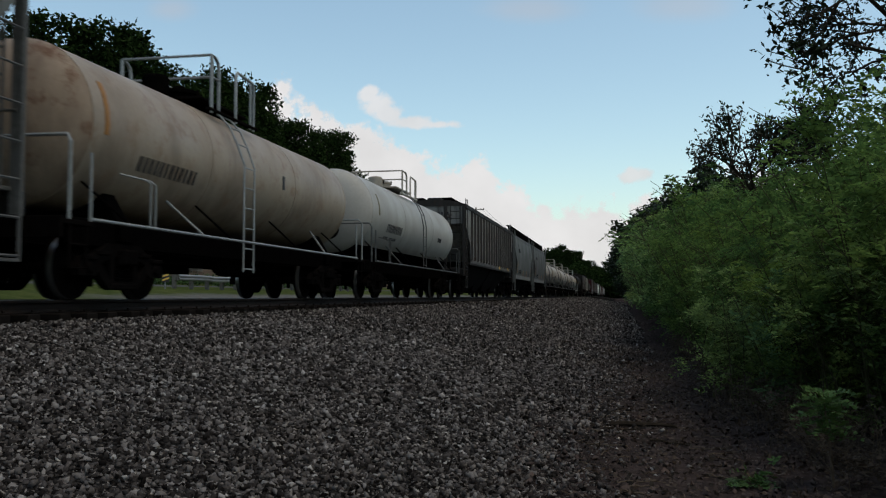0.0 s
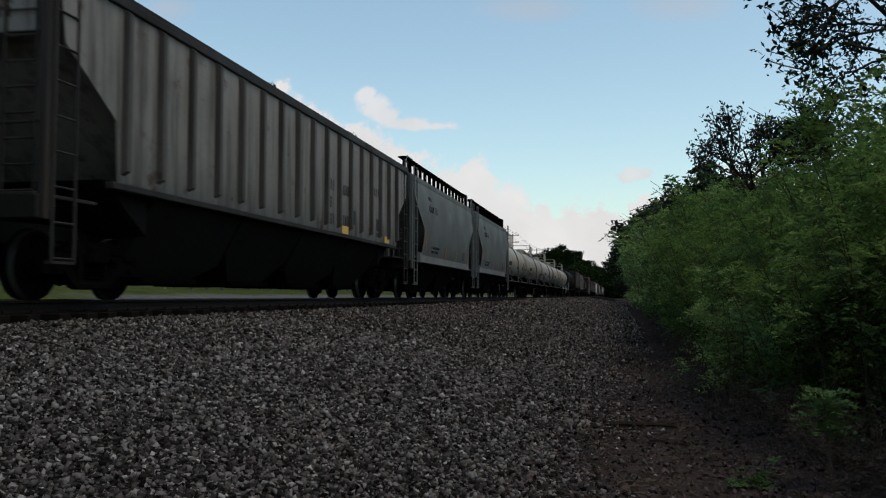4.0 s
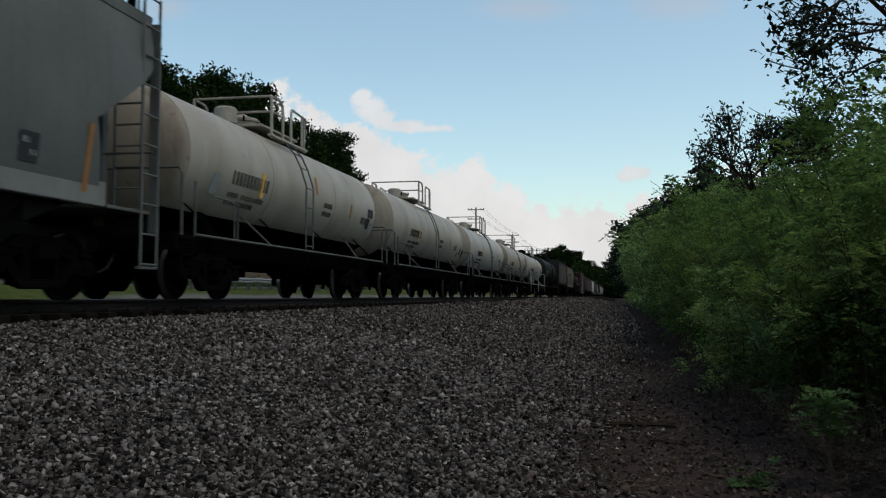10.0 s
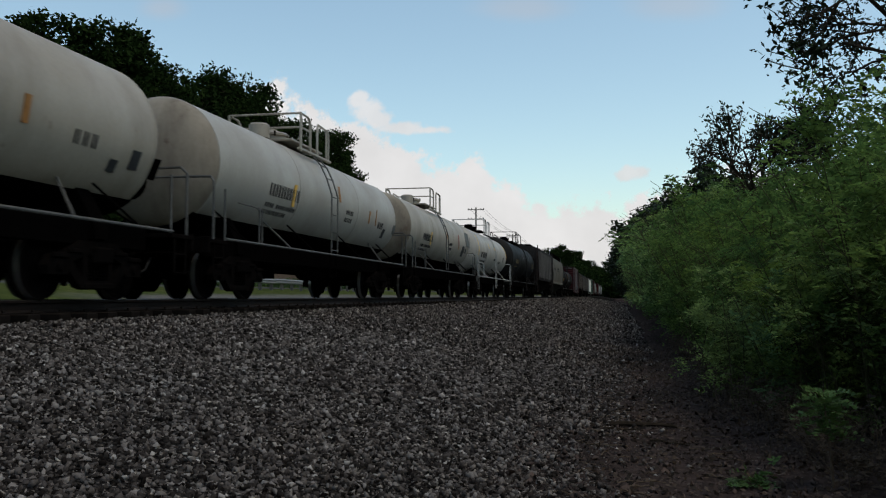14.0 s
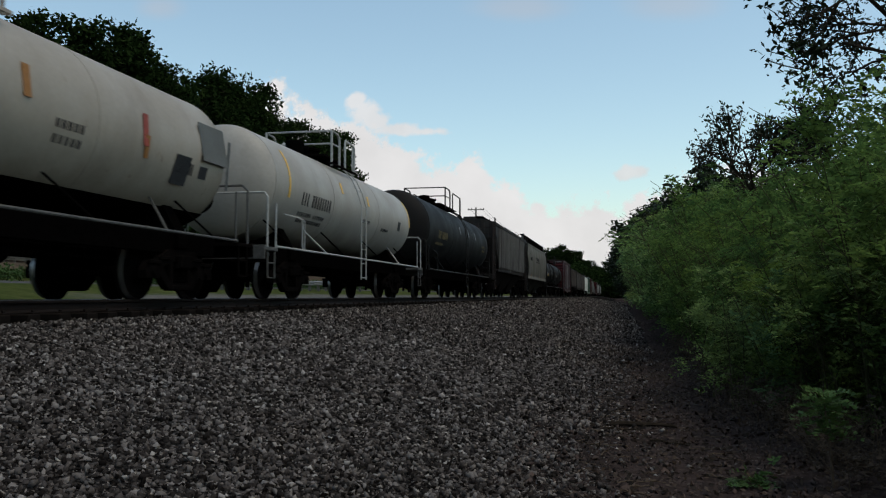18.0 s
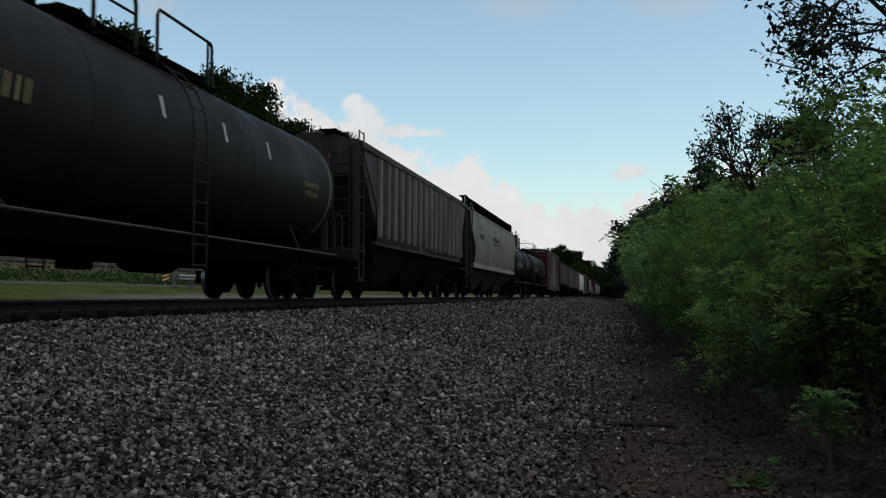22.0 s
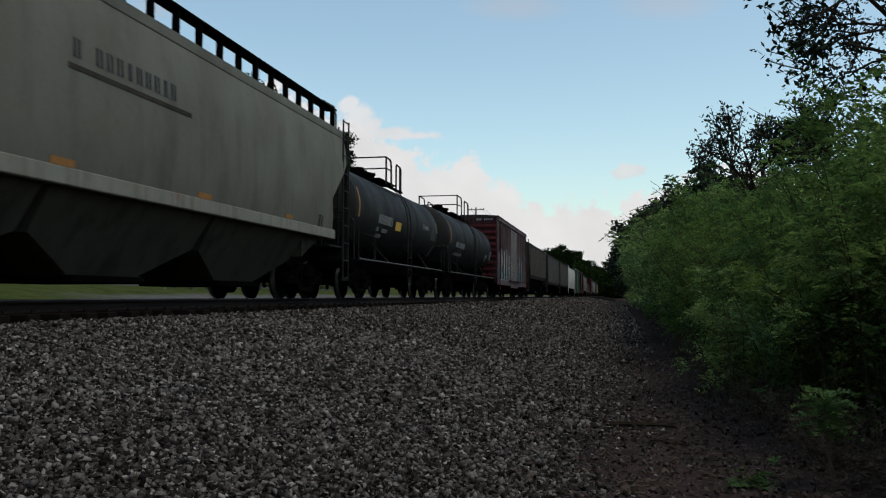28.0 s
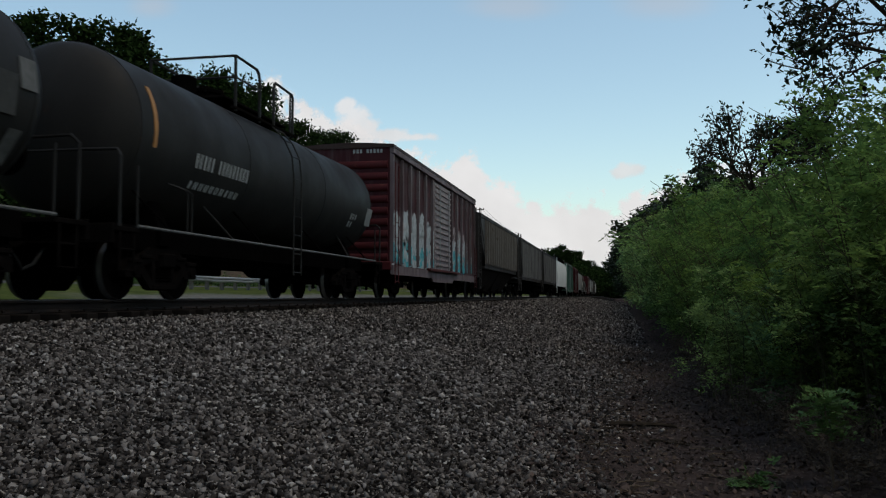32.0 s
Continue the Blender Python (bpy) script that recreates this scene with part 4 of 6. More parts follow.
def hopper_car(L, body, label, ribs=0, levels=None, eave=4.2, sill_z=1.35, chutes=3, numbers=None, end_mat=None, walk_posts=True, sill_mat=None,
               roof_mat=None, chute_mat=None, cc=2.15, rib_mat=None, half_w=1.56, slope=1.15, sill_h=0.23, outlet=0.52, sill_over=0.12, end_ink=None):
    """A covered hopper car: body, roof with running boards, chutes, end ladders. levels: (z, half width, half length) from the sill up."""
    car = thing("hopper_car", label, "hopper car", "cars of the freight train")
    half = L / 2
    end_mat = end_mat or body
    levels = levels(half)
    inner = []
    for z, x, y in levels:
        inner.append((z, x - 0.03, min(half - 0.6, half - 3.3 + (z - 1.3) * slope)))
    part("body", Shape().loft([body_ring(x, y, z) for z, x, y in inner]), body, car, smooth=50)
    for s in (-1, 1):
        sh = Shape()
        n = len(levels)
        out = [(s * x, -y, z) for z, x, y in levels] + [(s * x, y, z) for z, x, y in levels[::-1]]
        inn = [(p[0] - s * 0.022, p[1], p[2]) for p in out]
        m2 = 2 * n
        fs = [(i, i + 1, m2 - 2 - i, m2 - 1 - i) for i in range(n - 1)]
        fs += [tuple(q + m2 for q in f[::-1]) for f in fs]
        fs += [(i, m2 + i, m2 + (i + 1) % m2, (i + 1) % m2) for i in range(m2)]
        if s > 0:
            fs = [f[::-1] for f in fs]
        sh.add(out + inn, fs)
        part("side_sheet", sh, body, car, smooth=50)
    yt = levels[-1][2]
    xt = levels[-1][1]
    # roof
    rf = Shape()
    rf.long([(-xt - 0.05, eave - 0.02), (xt + 0.05, eave - 0.02), (xt + 0.05, eave + 0.05), (xt * 0.55, eave + 0.24), (0, eave + 0.3), (-xt * 0.55, eave + 0.24), (-xt - 0.05, eave + 0.05)], -yt - 0.04, yt + 0.04)
    roof = part("roof", rf, roof_mat or body, car, smooth=30)
    n = 5
    for k in range(n):
        y = -yt + (k + 0.5) * 2 * yt / n
        part("hatch", Shape().block(-0.32, 0.32, y - yt / n * 0.8, y + yt / n * 0.8, eave + 0.29, eave + 0.42, 0.03), roof_mat or body, roof)
    for s in (-1, 1):
        bx0, bx1, bz = (0.98, 1.27, eave + 0.6) if walk_posts else (0.42, 0.9, eave + 0.33)
        part("running_board", Shape().block(min(s * bx0, s * bx1), max(s * bx0, s * bx1), -half + 0.55, half - 0.55, bz, bz + 0.05, 0.01), IRON, car)
        m = int(2 * yt / 0.8) if walk_posts else -1
        for k in range(m + 1):
            y = -yt + 0.1 + k * (2 * yt - 0.2) / m
            part("board_bracket", Shape().block(min(s * 1.12, s * 1.24), max(s * 1.12, s * 1.24), y - 0.03, y + 0.03, eave + 0.06, eave + 0.61, 0.005), IRON, car)
        if walk_posts:
            for q in (-1, 1):
                part("board_hoop", Shape().tube([(s * 1.25, q * (half - 1.6), eave + 0.66), (s * 1.25, q * (half - 0.75), eave + 0.68), (s * 1.25, q * (half - 0.58), eave + 0.5), (s * 1.25, q * (half - 0.56), eave - 0.1)], 0.022, 6), GALV, car)
        # side sill and top chord
        x = levels[0][1]
        y = levels[0][2]
        part("side_sill", Shape().block(min(s * (x - 0.1), s * (x + 0.05)), max(s * (x - 0.1), s * (x + 0.05)), -y - sill_over, y + sill_over, sill_z - 0.1, sill_z - 0.1 + sill_h, 0.015), sill_mat or body, car)
        part("top_chord", Shape().block(min(s * (xt - 0.05), s * (xt + 0.06)), max(s * (xt - 0.05), s * (xt + 0.06)), -yt - 0.02, yt + 0.02, eave - 0.14, eave - 0.01, 0.015), roof_mat or body, car)
        if ribs:
            y0 = levels[1][2] - 0.12
            for k in range(ribs):
                yy = -y0 + k * 2 * y0 / (ribs - 1)
                lo = sill_z + 0.1
                part("rib", Shape().long([(s * (half_w - 0.01), lo), (s * (half_w + 0.1), lo + 0.06), (s * (half_w + 0.1), eave - 0.2), (s * (half_w - 0.01), eave - 0.12)][::s], yy - 0.05, yy + 0.05), rib_mat or body, car, smooth=0)
    # chutes
    span = 2 * (half - 3.1)
    for k in range(chutes):
        yc = -span / 2 + (k + 0.5) * span / chutes
        w = span / chutes / 2
        c = Shape()
        o = w * outlet
        c.loft([[(0.72, yc - o, 0.34), (0.72, yc + o, 0.34), (-0.72, yc + o, 0.34), (-0.72, yc - o, 0.34)],
                [(0.92, yc - w * 0.97, 0.62), (0.92, yc + w * 0.97, 0.62), (-0.92, yc + w * 0.97, 0.62), (-0.92, yc - w * 0.97, 0.62)] if k % 2 == 0 and chutes > 3 else
                [(1.0, yc - w * 0.92, 0.86), (1.0, yc + w * 0.97, 0.86), (-1.0, yc + w * 0.97, 0.86), (-1.0, yc - w * 0.92, 0.86)],
                [(half_w - 0.1, yc - w * 0.97, sill_z + 0.02), (half_w - 0.1, yc + w * 0.97, sill_z + 0.02), (-half_w + 0.1, yc + w * 0.97, sill_z + 0.02), (-half_w + 0.1, yc - w * 0.97, sill_z + 0.02)]])
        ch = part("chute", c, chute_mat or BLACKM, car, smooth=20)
        part("outlet_gate", Shape().block(-0.85, 0.85, yc - o - 0.06, yc + o + 0.06, 0.24, 0.35, 0.02), IRON, ch)
    # slope sheets under the ends
    for s in (-1, 1):
        yb = s * (half - 3.1)
        sh = Shape()
        poly = [(yb, 0.95), (yb, sill_z + 0.05), (s * levels[0][2], sill_z + 0.05)]
        sh.plate(poly if s < 0 else poly[::-1], -1.3, 1.3)
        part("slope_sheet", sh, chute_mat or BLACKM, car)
        e = Shape()
        y0, y1 = sorted((s * (half - 0.3), s * (half - 0.5)))
        e.block(-1.5, 1.5, y0, y1, 0.98, 1.28, 0.02)
        e.block(-0.35, 0.35, min(s * (half - 0.4), yb), max(s * (half - 0.4), yb), 0.72, 1.06, 0.02)
        part("end_sill", e, DGREY, car)
        part("end_platform", Shape().block(-1.45, 1.45, min(s * (half - 0.3), s * (half - 1.6)), max(s * (half - 0.3), s * (half - 1.6)), 1.26, 1.31, 0.008), end_mat, car)
        for x in (-1, 1):
            cp = Shape()
            cp.block(min(x * 1.42, x * 1.54), max(x * 1.42, x * 1.54), s * (half - 0.45) - 0.06, s * (half - 0.45) + 0.06, 0.98, eave - 0.05, 0.01)
            part("corner_post", cp, end_mat, car)
            part("end_strut", Shape().block(x * 0.62 - 0.07, x * 0.62 + 0.07, s * (half - 0.5) - 0.07, s * (half - 0.5) + 0.07, 1.1, eave - 0.02, 0.01), end_mat, car)
            ya, yb2 = sorted((s * (half - 0.5), s * (half - 0.94)))
            ladder(car, x * 1.57, ya, yb2, 0.45, eave + 0.3, end_mat, 0.42, 0.022)
            part("corner_foot", Shape().block(min(x * 1.5, x * 1.58), max(x * 1.5, x * 1.58), ya - 0.02, yb2 + 0.02, 0.44, 0.48, 0.005), end_mat, car)
        # ladder on the end face
        el = Shape()
        for x in (0.85, 1.3):
            el.tube([(x, s * (half - 0.5), 1.2), (x, s * (half - 0.5), eave + 0.2)], 0.02, 6)
        lad = part("end_ladder", el, end_mat, car)
        for k in range(9):
            z = 1.35 + k * (eave - 1.3) / 9
            part("rung", Shape().tube([(0.85, s * (half - 0.5), z), (1.3, s * (half - 0.5), z)], 0.016, 5), end_mat, lad)
        part("end_panel", Shape().block(-1.42, 1.42, s * (half - 0.56) - 0.02, s * (half - 0.56) + 0.02, eave - 0.85, eave - 0.02, 0.01), body, car)
        if s < 0:
            for row in range(2):
                for k in range(4 + row):
                    part("letter_bar", Shape().block(0.28 + 0.13 * k, 0.36 + 0.13 * k, -half + 0.536, -half + 0.542, eave - 0.42 - 0.24 * row, eave - 0.28 - 0.24 * row, 0), end_ink or STENCIL_D, car, smooth=0)
        part("cross_rail", Shape().tube([(-1.5, s * (half - 0.52), 2.2), (1.5, s * (half - 0.52), 2.2)], 0.02, 6), end_mat, car)
        coupler(car, s * half, s)
        truck(car, s * (half - cc))
    bw = Shape().turned([(0, 0.26), (0.03, 0.29), (0.06, 0.26), (0.03, 0.235)], "y", (0.4, half - 0.45, 2.6), 20)
    bw.block(0.38, 0.42, half - 0.45, half - 0.41, 2.34, 2.86)
    bw.block(0.14, 0.66, half - 0.45, half - 0.41, 2.58, 2.62)
    part("brake_wheel", bw, BLACKM, car)
    underside(car, half - 1.5, 0.95)

    def x_of(z):
        for (za, xa, _), (zb, xb, _) in zip(levels, levels[1:]):
            if za <= z <= zb:
                k = (z - za) / (zb - za)
                return xa + (xb - xa) * k, math.degrees(math.atan2(xa - xb, zb - za))
        return half_w, 0
    if numbers:
        numbers(car, x_of, half)
    return car


def ribbed_levels(half):
    return [(1.56, 1.5, half - 1.95), (1.64, 1.56, half - 1.9), (2.45, 1.56, half - 1.85), (3.22, 1.56, half - 0.7), (4.18, 1.56, half - 0.55), (4.2, 1.55, half - 0.54)]


def gusset_levels(half):
    return [(1.56, 1.5, half - 2.42), (1.64, 1.56, half - 2.36), (2.6, 1.56, half - 2.3), (4.18, 1.56, half - 0.78), (4.2, 1.55, half - 0.77)]


def smooth_levels(half):
    out = [(1.3, 1.46, half - 1.85), (1.6, 1.53, half - 1.9), (2.0, 1.58, half - 1.98), (2.4, 1.6, half - 2.08), (3.15, 1.59, half - 0.92), (3.4, 1.575, half - 0.68),
           (3.75, 1.52, half - 0.58), (4.05, 1.45, half - 0.55), (4.2, 1.4, half - 0.55)]
    return out


def high_levels(half):
    return [(1.45, 1.5, half - 1.6)] + [(z, x, y + 0.25 if z < 3 else y) for z, x, y in smooth_levels(half)[1:]]


def box_car(L, body, label, numbers=None, top=4.8, door_mat=None, graffiti=True, post_mat=None, side_mat=None):
    """A box car with ribbed sides, a corrugated door and a corrugated end."""
    car = thing("box_car", label, "box car", "cars of the freight train")
    half = L / 2
    h = half - 0.6
    part("body", Shape().block(-1.45, 1.45, -h, h, 0.9, top - 0.1, 0.02), side_mat or body, car)
    rf = Shape().long([(-1.58, top - 0.14), (1.58, top - 0.14), (1.56, top - 0.04), (0.7, top + 0.02), (0, top + 0.04), (-0.7, top + 0.02), (-1.56, top - 0.04)], -h - 0.04, h + 0.04)
    roof = part("roof", rf, DARKROOF, car)
    for k in range(13):
        y = -h + 0.3 + k * (2 * h - 0.6) / 12
        part("roof_seam", Shape().long([(-1.57, top - 0.04), (1.57, top - 0.04), (0.7, top + 0.05), (0, top + 0.07), (-0.7, top + 0.05)], y - 0.04, y + 0.04), DARKROOF, roof)
    for s in (-1, 1):
        part("side_sill", Shape().plate([(-h, 0.72), (-2.2, 0.72), (-1.9, 0.58), (1.9, 0.58), (2.2, 0.72), (h, 0.72), (h, 1.0), (-h, 1.0)], min(s * 1.47, s * 1.55), max(s * 1.47, s * 1.55)), post_mat or body, car)
        part("top_chord", Shape().block(min(s * 1.44, s * 1.57), max(s * 1.44, s * 1.57), -h, h, top - 0.32, top - 0.14), post_mat or body, car)
        for side in (-1, 1):
            for k in range(6):
                y = side * (1.95 + k * (h - 2.0) / 5.02)
                part("side_post", Shape().long([(s * 1.44, 1.05), (s * 1.555, 1.08), (s * 1.555, top - 0.36), (s * 1.44, top - 0.3)][::s], y - 0.06, y + 0.06), post_mat or body, car, smooth=0)
        d = part("door", Shape().block(min(s * 1.45, s * 1.52), max(s * 1.45, s * 1.52), -1.55, 1.55, 1.08, top - 0.4), door_mat or body, car)
        for k in range(15):
            z = 1.25 + k * (top - 1.75) / 14.2
            part("door_corrugation", Shape().long([(s * 1.51, z - 0.06), (s * 1.575, z - 0.03), (s * 1.575, z + 0.03), (s * 1.51, z + 0.06)][::s], -1.48, 1.48), door_mat or body, d, smooth=0)
        for y in (-0.9, 0.9):
            part("door_bar", Shape().tube([(s * 1.6, y, 1.1), (s * 1.6, y, top - 0.45)], 0.02, 6), GALV, d)
        part("door_track", Shape().block(min(s * 1.5, s * 1.66), max(s * 1.5, s * 1.66), -2.9, 2.9, 0.98, 1.07), body, car)
        for q in (-1, 1):
            ya, yb = sorted((q * (h - 0.06), q * (h - 0.5)))
            ladder(car, s * 1.6, ya, yb, 0.45, 2.4 if q > 0 else 4.2, body, 0.42, 0.018)
    for s in (-1, 1):
        for k in range(9):
            z = 1.25 + k * 0.36
            seg = [(s * (h + 0.075 * math.cos(a)), z + 0.12 * math.sin(a)) for a in [-1.57 + 0.45 * j for j in range(8)]]
            part("end_corrugation", Shape().plate(seg if s > 0 else seg[::-1], -1.38, 1.38), body, car, smooth=60)
        e = Shape().block(-1.5, 1.5, min(s * (h - 0.05), s * (h + 0.12)), max(s * (h - 0.05), s * (h + 0.12)), 0.86, 1.12, 0.02)
        part("end_sill", e, body, car)
        part("centre_sill", Shape().block(-0.32, 0.32, min(0, s * (half - 0.4)), max(0, s * (half - 0.4)), 0.7, 1.02), BLACKM, car)
        coupler(car, s * half, s)
        truck(car, s * (half - 2.75))
    underside(car, half, 0.95)

    def x_of(z):
        return 1.455, 0
    if numbers:
        numbers(car, x_of, half)
    if graffiti:
        for k in range(9):
            if k != 3:
                part("letter_bar", Shape().block(0.25 + 0.11 * k, 0.32 + 0.11 * k, -h - 0.012, -h + 0.01, top - 0.3, top - 0.18), STENCIL_L, car, smooth=0)
        rng = random.Random(5)
        for k in range(11):
            y = -(1.95 + (k % 6) * (h - 2.0) / 5.02) if k < 6 else 1.95 + (k - 6) * (h - 2.0) / 5.02
            z = 1.12
            while z < (2.5 if k < 6 else 2.2):
                dz = 0.12 + 0.3 * rng.random()
                m = rng.choice((CHALK, CHALK, DOORGREY, None) if z > 1.6 else (CHALK, TEAL, TEAL, None))
                if m:
                    part("spray_stroke", Shape().block(1.556, 1.559, y - 0.055, y + 0.055, z, z + dz, 0), m, car, smooth=0)
                z += dz
        bays = [-(1.95 + k * (h - 2.0) / 5.02) for k in range(6)][::-1]
        for y0, y1, colours in [(a, b, (CHALK, CHALK, TEAL)) for a, b in zip(bays, bays[1:])] + [(-b, -a, (CHALK, DOORGREY, TEAL)) for a, b in zip(bays[2:], bays[3:])]:
            for k in range(17):
                z = 1.15 + 1.5 * rng.random()
                y = y0 + 0.12
                pts = []
                for q in range(5):
                    pts.append((y + (y1 - y0 - 0.24) * min(1, max(0, q / 4 + 0.25 * (rng.random() - 0.5))), max(1.15, z + 0.75 * (rng.random() - 0.5))))
                wid = 0.07 + 0.08 * rng.random()
                st = Shape()
                for (ya, za), (yb, zb) in zip(pts, pts[1:]):
                    d = Vector((yb - ya, zb - za))
                    if d.length < 0.03:
                        continue
                    n = Vector((-d.y, d.x)).normalized() * wid
                    e = d.normalized() * wid * 0.5
                    st.plate([(ya - e.x + n.x, za - e.y + n.y), (ya - e.x - n.x, za - e.y - n.y), (yb + e.x - n.x, zb + e.y - n.y), (yb + e.x + n.x, zb + e.y + n.y)], 1.449, 1.4525 + 0.0012 * k)
                part("spray_stroke", st, colours[2 if z < 1.7 and rng.random() < 0.6 else rng.randint(0, 1)], car, smooth=0)
    return car
# ---- the cars of the train, first to last: place of the leading coupler at the start, length ----
CARS = []


def run(car, lead, L):
    CARS.append((car, lead + L / 2))
    car.matrix_basis = pose(TRACK, lead + L / 2, 0)


def num_tank(rows_at, ink=STENCIL_D, orange=(), marks=()):
    def go(car, x_of, te):
        for y, rows in rows_at:
            stencil(car, rows, ink, x_of, y)
        for y, z, w, h, m in marks:
            mark(car, x_of, y, z, w, h, m)
    return go


def lettered_panels(car, x_of, half):
    """One big faded letter, as bars, on each panel between the ribs."""
    y0 = half - 2.48
    for k in range(2, 14):
        if k == 9:
            continue
        stencil(car, [(3.2, 0.5, 1, 0.45)], BLACKM, x_of, -y0 + (k + 0.5) * 2 * y0 / 15 - 0.2)
    stencil(car, [(1.85, 0.16, 3, 0.16), (1.66, 0.16, 3, 0.16)], RIBGREY, x_of, -y0 + 5.3)


# 0: tail of the car ahead
run(hopper_car(13.0, GREY, "grey covered hopper car with end ladders", levels=smooth_levels, end_mat=DULL), -3.75, 13.0)
# 1: beige tank
run(tank_car(13.96, 1.2, 2.51, BEIGE, "beige tank car streaked with rust, on black trucks", GALV, head_mat=HEADBEIGE, ladder_y=-1.0, guard=(-1.6, -1.3, -0.55, 0.3), high=0.84, tank_end=0.8, bands=((-5.35, ORANGE, -8, 30),),
             numbers=num_tank([(-4.4, [(2.08, 0.28, 10, 0.22)])], marks=[(1.3, 2.5, 0.12, 0.3, STENCIL_D)])), 9.4, 13.96)
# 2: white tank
run(tank_car(14.94, 1.27, 2.58, WHITE, "white tank car with dark lettering and dark belly", DULL, dome_mat=CREAM, ladder_low=1.12, dark_belly=40, full_sill=True, ladder_y=0.0, guard=(-1.4, -0.75, -0.2, 0.7), high=0.62, bands=((-5.6, OCHRE, -4, 26),),
             numbers=num_tank([(-4.5, [(2.2, 0.3, 10, 0.22), (1.9, 0.1, 12, 0.13)]), (3.2, [(2.3, 0.16, 5, 0.14)])])), 23.36, 14.94)
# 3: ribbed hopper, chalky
run(hopper_car(19.18, PALERIB, "chalky grey ribbed hopper car with yellow marks", ribs=17, sill_z=1.62, sill_h=0.1, sill_mat=BROWNG, levels=ribbed_levels, rib_mat=DARKRIB, chutes=4, chute_mat=CHUTEGREY, walk_posts=False, roof_mat=BROWNG, end_mat=BROWNG,
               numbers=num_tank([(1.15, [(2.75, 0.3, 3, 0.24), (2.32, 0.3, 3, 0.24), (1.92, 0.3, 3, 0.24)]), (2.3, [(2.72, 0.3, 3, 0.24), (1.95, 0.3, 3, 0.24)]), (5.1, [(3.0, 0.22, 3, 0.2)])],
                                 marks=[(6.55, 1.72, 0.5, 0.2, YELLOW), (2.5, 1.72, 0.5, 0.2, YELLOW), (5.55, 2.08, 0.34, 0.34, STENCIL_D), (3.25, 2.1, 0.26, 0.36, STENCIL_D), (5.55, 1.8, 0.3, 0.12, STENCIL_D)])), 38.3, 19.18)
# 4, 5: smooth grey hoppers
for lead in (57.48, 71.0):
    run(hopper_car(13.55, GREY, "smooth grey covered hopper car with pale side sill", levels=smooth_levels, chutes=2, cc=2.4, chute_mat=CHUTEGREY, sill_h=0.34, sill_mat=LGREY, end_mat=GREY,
                   numbers=num_tank([(-3.9, [(3.62, 0.14, 5, 0.16), (3.25, 0.3, 6, 0.3)]), (-3.4, [(1.85, 0.1, 14, 0.1), (1.7, 0.1, 12, 0.1)]), (3.2, [(1.9, 0.1, 3, 0.12), (1.74, 0.1, 3, 0.12)])],
                                    marks=[(-4.45, 2.1, 0.1, 0.8, ORANGE), (-0.7, 1.75, 0.16, 0.4, ORANGE), (1.6, 1.75, 0.14, 0.4, ORANGE), (4.55, 1.85, 0.1, 0.9, ORANGE), (3.4, 1.8, 0.34, 0.36, STENCIL_D), (3.34, 1.88, 0.12, 0.07, STENCIL_L), (3.48, 1.74, 0.1, 0.07, STENCIL_L)])), lead, 13.55)
# 6 to 9: cream tanks
TANK_MARKS = [
    lambda h: [(h - 1.3, 2.0, 0.32, 0.4, STENCIL_L), (h - 1.75, 2.15, 0.3, 0.3, STENCIL_D), (-h + 2.2, 2.1, 0.3, 0.4, STENCIL_L), (h - 1.6, 2.45, 0.5, 0.25, STENCIL_D)],
    lambda h: [(h - 1.6, 2.1, 0.24, 0.3, STENCIL_D), (h - 2.1, 1.95, 0.2, 0.2, STENCIL_D), (h - 1.0, 2.05, 0.2, 0.35, BLACKM)],
    lambda h: [(h - 2.3, 2.0, 0.26, 0.3, STENCIL_D), (h - 3.4, 2.4, 0.08, 0.5, ORANGE), (h - 1.2, 2.2, 0.3, 0.3, GREY)],
    lambda h: [(h - 1.5, 2.75, 0.95, 0.7, GREY), (h - 2.6, 2.15, 0.5, 0.5, STENCIL_D), (h - 1.85, 2.2, 0.28, 0.22, STENCIL_D), (h - 0.95, 2.45, 0.1, 0.9, GREY), (h - 3.8, 2.6, 0.14, 0.5, REDMARK)],
]
for k, (lead, L) in enumerate(((84.6, 13.66), (98.26, 15.09), (113.35, 14.99), (128.34, 14.28))):
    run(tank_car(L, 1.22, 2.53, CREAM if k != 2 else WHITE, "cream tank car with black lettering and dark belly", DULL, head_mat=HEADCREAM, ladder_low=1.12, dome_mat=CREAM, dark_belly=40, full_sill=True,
                 numbers=num_tank([(-4.0, [(2.3, 0.3, 9, 0.22), (1.98, 0.1, 14, 0.12), (1.84, 0.1, 12, 0.12)]), (1.2, [(2.3, 0.12, 6, 0.13), (2.1, 0.12, 5, 0.13)]), (4.4, [(2.2, 0.2, 3, 0.2)])],
                                  marks=[(-2.6, 2.3, 0.16, 0.5, YELLOW), (0.6, 2.7, 0.14, 0.42, ORANGE), (3.4, 2.35, 0.12, 0.36, ORANGE)] + TANK_MARKS[k](L / 2))), lead, L)
